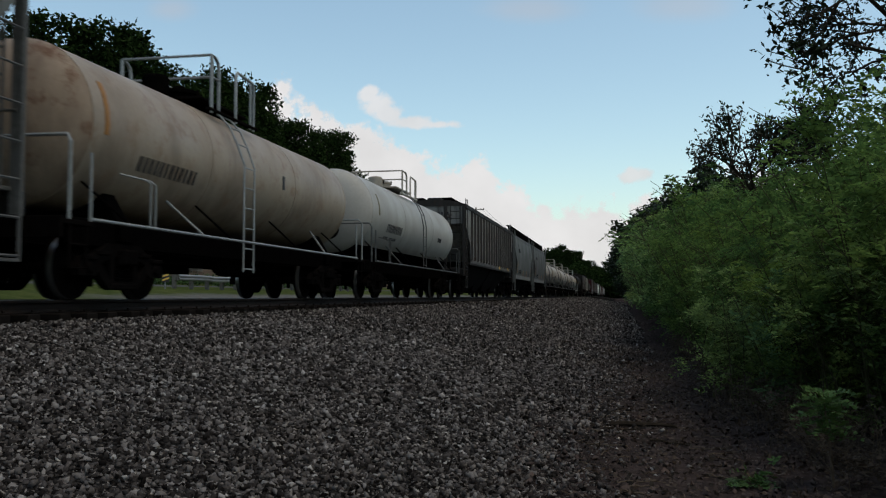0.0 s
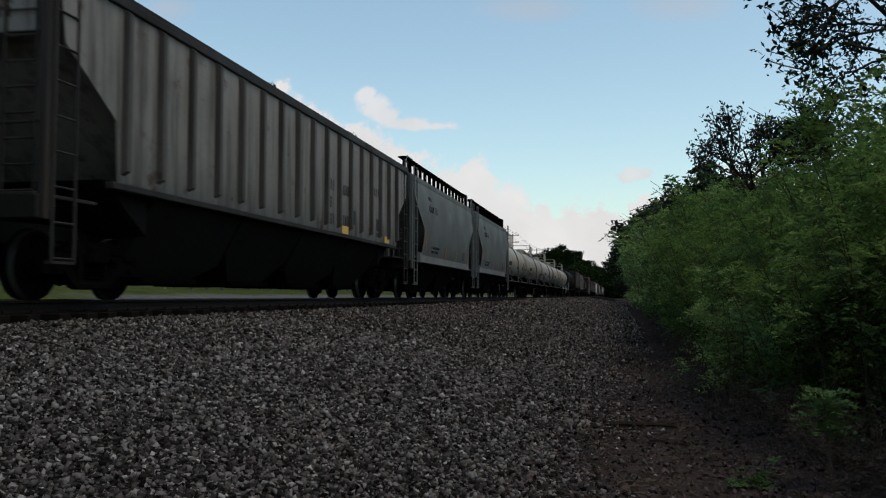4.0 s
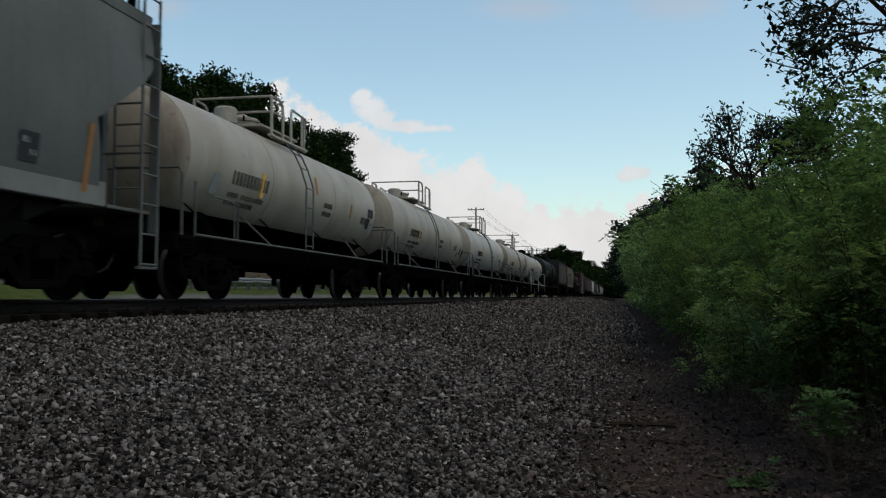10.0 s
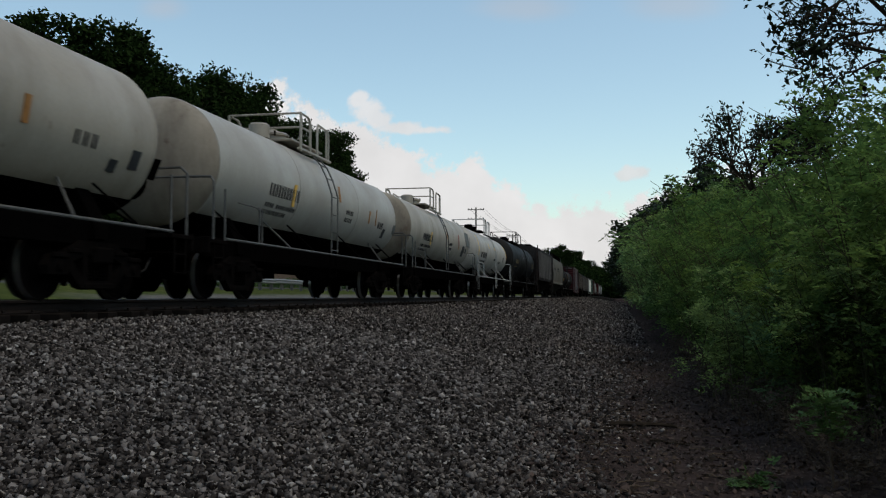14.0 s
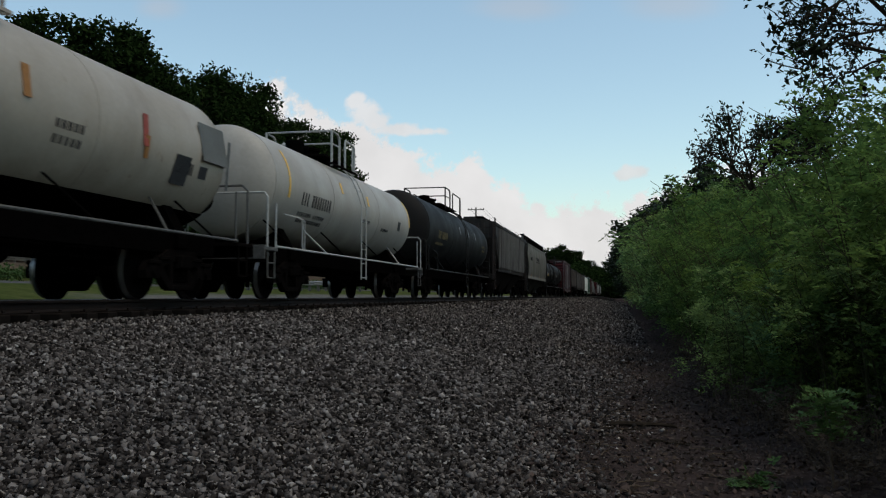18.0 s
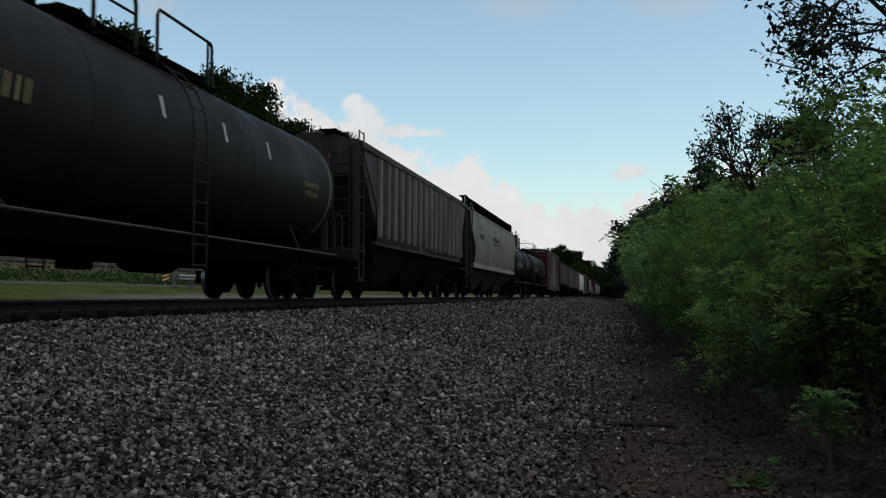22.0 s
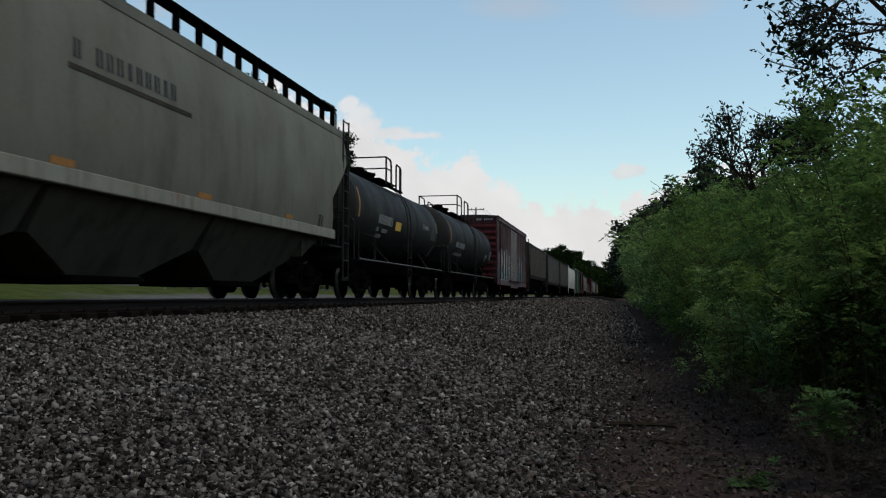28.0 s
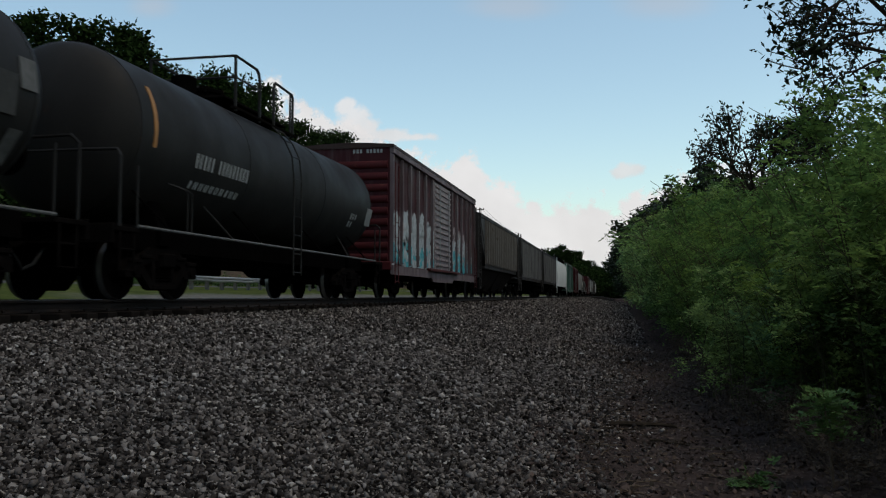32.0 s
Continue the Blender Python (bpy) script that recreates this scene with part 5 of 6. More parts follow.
# 10: white tank with bright rails
run(tank_car(14.81, 1.22, 2.53, WHITE, "white tank car with yellow bands and white handrails", BRIGHT, cc=2.75, tank_end=0.9, ladder_y=-0.2, bands=((-5.2, YELLOW, -14, 38), (6.0, YELLOW, -5, 40)),
             numbers=num_tank([(-4.4, [(2.3, 0.34, 10, 0.24), (1.96, 0.1, 14, 0.13), (1.82, 0.1, 14, 0.13)]), (0.3, [(2.2, 0.1, 8, 0.12)]), (2.6, [(2.1, 0.1, 8, 0.12)])],
                              marks=[(-1.4, 2.9, 0.16, 0.3, YELLOW), (1.0, 2.8, 0.16, 0.3, YELLOW), (4.6, 2.35, 0.3, 0.3, STENCIL_D)])), 142.62, 14.81)
# 11: long black tank
run(tank_car(17.11, 1.41, 2.68, BLACK, "long black tank car with faded ochre lettering", DGREY, hand=HANDGREY, full_sill=True, ladder_y=0.2, guard=(-1.97, -0.85, -0.2, 1.75), high=0.75, heads=0.85,
             numbers=num_tank([(-5.9, [(2.5, 0.34, 9, 0.26), (2.15, 0.1, 10, 0.14)]), (5.4, [(2.6, 0.12, 6, 0.16), (2.4, 0.12, 6, 0.16)])], OCHRE,
                              marks=[(-0.8, 3.0, 0.1, 0.36, STENCIL_L), (1.4, 3.0, 0.1, 0.36, STENCIL_L), (3.4, 3.0, 0.1, 0.36, STENCIL_L)]), bands=((7.2, DULL),)), 157.43, 17.11)
# 12: brown-grey ribbed hopper
run(hopper_car(18.12, BROWNG, "brown-grey ribbed hopper car with faded letters", rib_mat=RIBGREY, ribs=16, sill_z=1.6, sill_h=0.12, sill_mat=BROWNG, chute_mat=CHUTEBROWN, levels=gusset_levels, chutes=3, outlet=0.38, walk_posts=False,
               numbers=lettered_panels, end_mat=ENDBROWN, end_ink=DULL), 174.54, 18.12)
# 13: sand-grey smooth hopper
run(hopper_car(19.82, SAND, "sand-grey smooth hopper car with streaks and faded name bar", levels=high_levels, chutes=3, sill_z=1.54, outlet=0.38, chute_mat=CHUTE, sill_mat=SILLPALE, end_mat=DGREY,
               numbers=num_tank([(-6.8, [(3.5, 0.3, 3, 0.3), (3.05, 0.3, 6, 0.3)]), (-2.1, [(3.2, 0.28, 9, 0.34)]), (7.2, [(1.8, 0.3, 2, 0.25)])],
                                marks=[(-0.6, 2.95, 3.2, 0.07, CHUTE), (-6.0, 1.72, 0.5, 0.1, ORANGE), (-2.2, 1.72, 0.5, 0.1, ORANGE), (1.6, 1.72, 0.5, 0.1, ORANGE), (5.4, 1.72, 0.4, 0.1, ORANGE)])), 192.66, 19.82)
# 14, 15: dark tanks
run(tank_car(13.22, 1.28, 2.58, DGREY, "short dark grey tank car with white lettering", DGREY, hand=DULL, ladder_y=0.15, guard=(-1.0, -0.36, 0.3, 0.95), high=0.75, bands=((-5.15, ORANGE, -14, 24),),
             numbers=num_tank([(-3.1, [(2.4, 0.32, 9, 0.21), (2.08, 0.12, 9, 0.14), (1.9, 0.12, 6, 0.14)]), (3.2, [(2.6, 0.14, 4, 0.16)])], STENCIL_L, marks=[(-0.7, 2.33, 0.7, 0.28, YELLOW), (3.0, 2.62, 0.3, 0.22, DULL), (4.7, 2.45, 0.8, 0.5, HANDGREY), (5.2, 1.85, 0.22, 0.5, DULL), (5.3, 2.75, 0.3, 0.4, DULL)])), 212.48, 13.22)
run(tank_car(14.63, 1.34, 2.62, DGREY, "dark grey tank car with small white lettering", DGREY, hand=DULL, bands=((-5.75, ORANGE, -12, 30),), ladder_y=0.0, guard=(-2.05, -0.87, -0.1, 1.03), high=0.86,
             numbers=num_tank([(-4.4, [(2.35, 0.28, 12, 0.2), (1.95, 0.14, 10, 0.2)]), (4.4, [(2.2, 0.16, 3, 0.2), (2.0, 0.16, 3, 0.2)])], STENCIL_L, marks=[(6.0, 2.3, 0.5, 0.5, LGREY)])), 225.7, 14.63)
# 16: red box car
run(box_car(17.02, RED, "oxide-red box car with ribbed sides and graffiti", numbers=None, post_mat=POSTRED, door_mat=DOORGREY, side_mat=BOXSIDE), 240.33, 17.02)
# 17 to 19: ribbed hoppers
run(hopper_car(18.83, BROWNG, "grey ribbed hopper car streaked with rust", rib_mat=RIBPALE, ribs=17, sill_z=1.6, sill_h=0.12, levels=gusset_levels, chutes=4, chute_mat=CHUTEBROWN, walk_posts=False, roof_mat=BROWNG), 257.5, 18.83)
run(hopper_car(18.93, BROWNG, "dark brown ribbed hopper car", ribs=13, rib_mat=RIBGREY, levels=ribbed_levels, chutes=4, walk_posts=False), 276.4, 18.93)
run(hopper_car(19.03, BROWNG, "dark brown ribbed hopper car", ribs=13, rib_mat=RIBGREY, levels=ribbed_levels, chutes=4, walk_posts=False), 295.4, 19.03)
run(hopper_car(20.5, SNOW, "white smooth hopper car with green lettering", levels=smooth_levels, chutes=3), 314.7, 20.5)
at = 335.3
for kind in "gRltbrlhdl":
    if kind in "Rr":
        run(box_car(18.0, RED, "red box car far down the train", graffiti=False), at, 18.0)
        at += 18.0
    elif kind in "gd":
        run(box_car(18.0, GREEN if kind == "g" else BROWNG, "dark box car far down the train", graffiti=False), at, 18.0)
        at += 18.0
    elif kind in "lh":
        run(hopper_car(18.0, LGREY, "pale grey hopper car far down the train", levels=smooth_levels), at, 18.0)
        at += 18.0
    else:
        run(tank_car(15.0, 1.26, 2.54, WHITE if kind == "t" else BLACK, "tank car far down the train"), at, 15.0)
        at += 15.0
# ---- clouds: soft sheets very far off ----
def cloud_material(name, col, power, soft, scale, amp):
    m = bpy.data.materials.new(name)
    m.use_nodes = True
    nt = m.node_tree
    nt.nodes.clear()
    out = nt.nodes.new("ShaderNodeOutputMaterial")
    at = nt.nodes.new("ShaderNodeAttribute")
    at.attribute_name = "puff_mass"
    tc = nt.nodes.new("ShaderNodeTexCoord")
    n1 = noise_tex(nt, tc.outputs["Object"], scale, 7, 0.6)
    n2 = noise_tex(nt, tc.outputs["Object"], scale * 0.35, 4, 0.5)
    a = nt.nodes.new("ShaderNodeMath")
    a.operation = "MULTIPLY_ADD"
    nt.links.new(n1, a.inputs[0])
    a.inputs[1].default_value = amp
    nt.links.new(at.outputs["Fac"], a.inputs[2])
    r = nt.nodes.new("ShaderNodeMapRange")
    r.interpolation_type = "SMOOTHSTEP"
    r.inputs[1].default_value, r.inputs[2].default_value = 0.5 * amp, 0.5 * amp + soft
    nt.links.new(a.outputs[0], r.inputs[0])
    em = nt.nodes.new("ShaderNodeEmission")
    nt.links.new(ramp(nt, n2, [(0.3, tuple(v * 0.86 for v in col)), (0.7, col)]), em.inputs[0])
    em.inputs[1].default_value = power
    tr = nt.nodes.new("ShaderNodeBsdfTransparent")
    mx = nt.nodes.new("ShaderNodeMixShader")
    op = nt.nodes.new("ShaderNodeMath")
    op.operation = "MULTIPLY"
    nt.links.new(r.outputs[0], op.inputs[0])
    nt.links.new(op.outputs[0], mx.inputs[0])
    nt.links.new(tr.outputs[0], mx.inputs[1])
    nt.links.new(em.outputs[0], mx.inputs[2])
    nt.links.new(mx.outputs[0], out.inputs[0])
    return m, op.inputs[1]


DRIFTERS = []


def cloud(name, label, puffs, col, power, opacity, soft, dist, drift, scale=0.004, amp=0.7):
    """puffs: (right, up, half width, half height) in milliradians-like units of the view; the sheet spans them."""
    k = dist / 1532
    x0, x1 = min(p[0] - p[2] for p in puffs) - 60, max(p[0] + p[2] for p in puffs) + 60
    y0, y1 = min(p[1] - p[3] for p in puffs) - 60, max(p[1] + p[3] for p in puffs) + 60
    nx_, ny_ = 90, 60
    X, Y = np.meshgrid(np.linspace(x0, x1, nx_), np.linspace(y0, y1, ny_))
    dens = np.full(X.shape, -1.0)
    for px, py, rx, ry in puffs:
        dens = np.maximum(dens, 1 - np.sqrt(((X - px) / rx) ** 2 + ((Y - py) / ry) ** 2))
    i = (np.arange(ny_ - 1)[:, None] * nx_ + np.arange(nx_ - 1)[None, :]).ravel()
    me = big_mesh(name, np.stack([X.ravel() * k, Y.ravel() * k, 0 * X.ravel()], 1), np.stack([i, i + 1, i + nx_ + 1, i + nx_], 1), 4)
    att = me.attributes.new("puff_mass", "FLOAT", "POINT")
    att.data.foreach_set("value", dens.ravel().astype(np.float32))
    m, op = cloud_material(name, col, power, soft, scale, amp)
    op.default_value = opacity
    ob = part(name, me, m)
    tagged(ob, label, "cloud", kind="structure")
    home = CAM_POSE @ Matrix.Translation((0, 0, -dist))
    ob.matrix_basis = home
    DRIFTERS.append((ob, home, (drift[0] * k, drift[1] * k, 0)))
    return ob


CLOUD = (1.0, 0.982, 0.98)
cloud("backdrop_cloud_bank", "low bank of bright white cloud over the trees",
      [(-300, 225, 60, 75), (-240, 190, 80, 65), (-160, 165, 90, 62), (-90, 120, 90, 70), (-20, 80, 90, 70), (52, 80, 72, 88), (105, 50, 60, 80), (170, 20, 80, 62), (235, 5, 90, 68), (287, 22, 50, 66), (330, 10, 60, 66), (385, 30, 80, 75),
       (450, 50, 100, 80), (560, 60, 140, 90), (120, -50, 480, 130), (0, -60, 420, 150), (-200, 80, 240, 130)],
      CLOUD, 0.84, 0.97, 0.3, 3600, (-18, 6), 0.01, 1.7)
cloud("backdrop_cloud_wisp", "small white cloud drifting over the train", [(-132, 272, 24, 24), (-116, 256, 34, 26), (-98, 238, 34, 20), (-55, 224, 60, 15), (-10, 220, 44, 10)], CLOUD, 0.82, 0.85, 0.6, 3300, (-40, -22), 0.012, 1.7)
cloud("backdrop_cloud_puff", "small pale cloud puff", [(345, 132, 34, 18), (330, 128, 24, 14)], CLOUD, 0.78, 0.8, 0.6, 3400, (-14, 8), 0.016, 1.6)
cloud("backdrop_cloud_veil", "faint pinkish cloud streaks high up", [(160, 425, 130, 34), (430, 430, 120, 40), (-480, 425, 60, 30)], (1.0, 0.9, 0.88), 0.62, 0.3, 0.9, 3700, (-35, 5), 0.004, 0.5)

# ---- trees ----
def rand_dirs(r, n):
    d = r.randn(n, 3)
    return d / np.linalg.norm(d, axis=1, keepdims=True)


def leaf_quads(r, centres, size, flat=0.35):
    """A pointed four-cornered leaf at each place, turned at random."""
    n = len(centres)
    a = rand_dirs(r, n)
    a[:, 2] *= flat + 0.4
    b = np.cross(a, rand_dirs(r, n))
    b /= np.linalg.norm(b, axis=1, keepdims=True) + 1e-9
    a /= np.linalg.norm(a, axis=1, keepdims=True) + 1e-9
    s = size * (0.6 + 0.8 * r.rand(n, 1))
    v = np.stack([centres - a * s, centres + b * s * 0.5 - a * s * 0.1, centres + a * s, centres - b * s * 0.5 - a * s * 0.1], 1)
    return v.reshape(-1, 3), np.arange(4 * n).reshape(n, 4)


def branchy(r, base, top, spread, count, rad, shape=None, droop=0.0):
    """Trunk and limbs; returns the shape and the limb ends."""
    s = shape or Shape()
    base, top = Vector(base), Vector(top)
    H = (top - base).length
    pts = [base.lerp(top, k / 5) + Vector((r.randn() * 0.02 * H, r.randn() * 0.02 * H, 0)) * (k > 0) for k in range(6)]
    s.tube(pts, [rad * (1 - 0.16 * k) for k in range(6)], 8)
    ends = []
    for k in range(count):
        f = 0.25 + 0.75 * (k + r.rand()) / count
        p = base.lerp(top, min(f, 1.0))
        a = r.rand() * 6.283
        ln = spread * (0.5 + 0.6 * r.rand()) * (1.15 - 0.45 * f)
        q = p + Vector((math.cos(a) * ln, math.sin(a) * ln, ln * (0.35 + 0.6 * r.rand()) - droop * ln))
        mid = p.lerp(q, 0.5) + Vector((r.randn(), r.randn(), r.randn())) * 0.07 * ln
        s.tube([p, mid, q], [rad * 0.36 * (1.2 - f * 0.7), rad * 0.24 * (1.2 - f * 0.7), rad * 0.06], 5)
        ends += [mid, q]
        for j in range(3):
            w = mid.lerp(q, 0.2 + 0.8 * r.rand())
            e = w + Vector((r.randn(), r.randn(), abs(r.randn()) * 0.7)) * ln * 0.3
            s.tube([w, e], [rad * 0.1, rad * 0.03], 4)
            ends.append(e)
    return s, ends


def make_tree(seed, H, spread, trunk_h, clumps, per, leaf, mat, label, clump_r, category="tree", bare=0.0, limbs=12, rad=None, name="tree"):
    r = np.random.RandomState(seed)
    t = thing(name, label, category)
    wood, ends = branchy(r, (0, 0, -0.6), (0, 0, H * 0.86), spread, limbs, rad or H * 0.018)
    part("trunk", wood, BARK, t)
    cs = []
    for k in range(clumps):
        if k < len(ends) * (1 - bare) and r.rand() < 0.75:
            cs.append(np.array(ends[r.randint(len(ends))]) + r.randn(3) * clump_r * 0.4)
        else:
            d = rand_dirs(r, 1)[0]
            f = 0.55 + 0.45 * r.rand()
            lump = 1 + 0.22 * math.sin(3 * math.atan2(d[1], d[0]) + seed) + 0.15 * math.sin(5 * d[2] + seed)
            z = trunk_h + (H - trunk_h) * (0.5 + 0.5 * d[2] * f)
            wid = spread * lump * math.sqrt(max(0.05, 1 - (2 * (z - trunk_h) / (H - trunk_h) - 0.9) ** 2 * 0.75))
            hd = math.hypot(d[0], d[1]) + 1e-6
            cs.append(np.array((d[0] / hd * wid * (0.35 + 0.65 * f) * min(1, hd + 0.3), d[1] / hd * wid * (0.35 + 0.65 * f) * min(1, hd + 0.3), z)))
    cs = np.array(cs)
    pts = np.repeat(cs, per, 0) + r.randn(len(cs) * per, 3).clip(-1.7, 1.7) * clump_r * np.array((0.5, 0.5, 0.42))
    v, f = leaf_quads(r, pts, leaf)
    part("crown", big_mesh("crown", v, f, 4), mat, t)
    return t


def far_copy(src, x, y, s, rz, dz=0.0):
    z = float(ground_z(x, y)) + dz
    return copy_thing_scaled(src, x, y, z, s, rz)


def copy_thing_scaled(src, x, y, z, s, rz):
    keep = src.matrix_basis.copy()
    src.matrix_basis = Matrix.Scale(s, 4)
    c = copy_thing(src, pose(x, y, z, 0, 0, rz))
    src.matrix_basis = keep
    return c


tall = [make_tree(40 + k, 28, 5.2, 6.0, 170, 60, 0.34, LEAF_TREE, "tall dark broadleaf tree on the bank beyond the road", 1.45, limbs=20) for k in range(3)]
rt = np.random.RandomState(12)
SKYLINE = [(73, 27.4), (80, 29.4), (86, 32.4), (93, 34.6), (100, 36.4), (105, 33.9), (110, 34.8), (118, 35.4), (126, 35.9), (134, 38.6), (141, 38.4), (147, 39.8), (160, 35.4), (172, 37.4), (185, 37.9), (194, 39.4)]
for k, (y, top) in enumerate(SKYLINE):
    x = -64 - 1.2 * (k % 2)
    z = float(ground_z(x, y))
    if k < 3:
        tall[k].matrix_basis = pose(x, y, z, 0, 0, 90 * k) @ Matrix.Scale((top - z) / 28, 4)
    else:
        keep = tall[k % 3].matrix_basis.copy()
        tall[k % 3].matrix_basis = Matrix.Scale((top - z) / 28, 4)
        copy_thing(tall[k % 3], pose(x, y, z, 0, 0, rt.rand() * 360))
        tall[k % 3].matrix_basis = keep
for k in range(30):
    y = 62 + k * 4.3 + rt.randn() * 1.5
    x = -60 - 3 * rt.rand() if k % 2 else -69 - 5 * rt.rand()
    z = float(ground_z(x, y))
    top = float(np.interp(y * 64 / -x, [q[0] for q in SKYLINE], [q[1] for q in SKYLINE])) * -x / 64
    keep = tall[k % 3].matrix_basis.copy()
    tall[k % 3].matrix_basis = Matrix.Scale((top * (0.78 + 0.1 * rt.rand()) - z) / 28, 4)
    copy_thing(tall[k % 3], pose(x, y, z, 0, 0, rt.rand() * 360))
    tall[k % 3].matrix_basis = keep
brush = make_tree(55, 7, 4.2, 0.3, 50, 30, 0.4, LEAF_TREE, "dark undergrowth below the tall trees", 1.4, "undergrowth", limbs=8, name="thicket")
brush.matrix_basis = pose(-60, 70, float(ground_z(-60, 70)))
for k in range(54):
    y = 44 + k * 4.6
    x = -59.5 - 3 * rt.rand() + max(0, y - 180) * 0.16
    far_copy(brush, x, y, 0.8 + 0.4 * rt.rand(), rt.rand() * 360)
# trees that close the view down the line
for k in range(16):
    y = 560 + 8 * rt.randn()
    x = -80 + k * 8.0
    far_copy(tall[k % 3], x, y, 0.9 + 0.25 * rt.rand(), rt.rand() * 360, -4)
for k in range(22):
    far_copy(brush, -90 + 6.5 * k, 545 + 6 * rt.randn(), 1.5 + 0.4 * rt.rand(), rt.rand() * 360, -3)
for k in range(8):
    far_copy(tall[k % 3], -46 + 3.6 * k, 300 + 4 * k + 6 * rt.randn(), 0.55 - 0.02 * k, rt.rand() * 360)
for k in range(14):
    far_copy(brush, -56 + 3.2 * k, 296 + 5 * rt.randn(), 1.6 + 0.7 * rt.rand() - 0.05 * k, rt.rand() * 360)
for k in range(10):
    far_copy(brush, -22 + 1.6 * k if k < 5 else 2 + 2 * (k - 5), 520 + 3 * rt.randn(), 2.0 + 0.4 * rt.rand(), rt.rand() * 360)

for k in range(24):
    x = -44 + 1.95 * k
    top = float(np.interp(x, (-41, -36, -27, -18, -8.6, 0), (31, 33, 29, 22, 20, 16)))
    far_copy(tall[k % 3], x + rt.randn(), 560 + 9 * rt.randn(), (0.9 + 0.15 * rt.rand()) * top / 28, rt.rand() * 360, -1)

# ---- road, guard rail, marker, pole beyond the track ----
road = Shape()
ys = [-300 + 20 * k for k in range(50)]
rv = [(x, y, float(ground_z(x, y)) + 0.06) for y in ys for x in (-49.5, -47, -44.5)] + [(x, y, float(ground_z(x, y)) - 0.3) for y in ys for x in (-49.5, -47, -44.5)]
rq = [(i * 3 + j, i * 3 + j + 1, i * 3 + j + 4, i * 3 + j + 3) for i in range(len(ys) - 1) for j in (0, 1)]
road.add(rv, rq)
tagged(part("road", road, ASPHALT), "grey asphalt road behind the grass", "road", kind="structure")

guard = thing("guard_rail", "steel guard rail on short weathered posts in the grass", "guard rail")
for k in range(19):
    y = 42.6 + 1.9 * k
    z = float(ground_z(-23.2, y))
    part("post", Shape().block(-23.3, -23.1, y - 0.09, y + 0.09, z - 0.3, z + 0.78, 0.015), DOCKWOOD, guard)
    part("blockout", Shape().block(-23.1, -22.95, y - 0.08, y + 0.08, z + 0.42, z + 0.76, 0.015), DOCKWOOD, guard)
    if k < 18:
        zb = float(ground_z(-23.2, y + 0.95)) + 0.6
        wv = [(-22.93, zb - 0.16), (-22.86, zb - 0.11), (-22.86, zb - 0.05), (-22.93, zb), (-22.86, zb + 0.05), (-22.86, zb + 0.11), (-22.93, zb + 0.16), (-22.94, zb + 0.16), (-22.875, zb + 0.11), (-22.875, zb + 0.05), (-22.945, zb), (-22.875, zb - 0.05), (-22.875, zb - 0.11), (-22.94, zb - 0.16)]
        part("beam", Shape().long(wv, y - 0.02, y + 1.9), GALV, guard, "", 25)
marker = thing("object_marker", "striped black and yellow hazard marker on a post", "road marker")
mz = float(ground_z(-23.0, 41.3))
part("post", Shape().block(-23.03, -22.97, 41.27, 41.33, mz - 0.2, mz + 1.25, 0.008), GALV, marker)
mp = Matrix.Translation((-22.95, 41.25, mz + 0.8)) @ pose(0, 0, 0, 0, 0, -62)
face = part("panel", Shape().block(-0.012, 0.012, -0.17, 0.17, -0.48, 0.48, 0.004), STENCIL_D, marker)
face.matrix_basis = mp
for k in range(5):
    z = -0.4 + 0.19 * k
    part("stripe", Shape().plate([(-0.16, z - 0.02), (0.16, z + 0.1), (0.16, z + 0.19), (-0.16, z + 0.07)], 0.013, 0.016), YELLOW, face, "", 0)


def utility_pole(x, y, H):
    p = thing("utility_pole", "wooden utility pole with two crossarms", "utility pole")
    z = float(ground_z(x, y))
    part("pole", Shape().tube([(x, y, z - 1), (x, y, z + H)], [0.17, 0.11], 10), DOCKWOOD, p)
    for q in (0.35, 1.75):
        part("crossarm", Shape().block(x - 1.25, x + 1.25, y - 0.16, y - 0.06, z + H - q - 0.06, z + H - q + 0.06, 0.01), DOCKWOOD, p)
        for d in (-1.15, -0.65, 0.65, 1.15):
            part("insulator", Shape().turned([(0, 0.03), (0.08, 0.06), (0.14, 0.05), (0.17, 0.02)], "z", (x + d, y - 0.11, z + H - q + 0.06), 8), CONCRETE, p)
    return p


for y, H in ((128, 13.2), (175, 12.6), (229, 12.4)):
    utility_pole(-20.6, y, H)
lines = thing("power_line", "thin dark overhead wires between utility poles", "overhead wires")
for d in (-1.15, -0.65, 0.65, 1.15):
    for ya, yb, za, zb in ((128, 175, 13.3, 12.7), (175, 229, 12.7, 12.5)):
        part("wire", Shape().tube([(-20.6 + d, ya + (yb - ya) * f, za + (zb - za) * f - 2.4 * f * (1 - f)) for f in (0, 0.25, 0.5, 0.75, 1)], 0.02, 4), BLACKM, lines)

# ---- fence on the bank, weeds below it ----
fence = thing("panel_fence", "weathered grey board fence along the top of the bank", "fence")
for k in range(46):
    y = 40 + 1.5 * k
    if k % 15 == 11:
        continue
    z = float(ground_z(-55.2, y))
    part("panel", Shape().block(-55.24, -55.16, y + 0.05, y + 1.45, z + 0.1, z + 1.35 + 0.05 * math.sin(k * 2.3), 0.01), CONCRETE if k % 3 else DOCKWOOD, fence)
    part("post", Shape().block(-55.3, -55.14, y - 0.06, y + 0.06, z - 0.3, z + 1.5, 0.01), DOCKWOOD, fence)
    part("rail", Shape().block(-55.14, -55.09, y, y + 1.5, z + 0.35, z + 0.44, 0.005), DOCKWOOD, fence)
rw = np.random.RandomState(8)
wy = 40 + 130 * rw.rand(900)
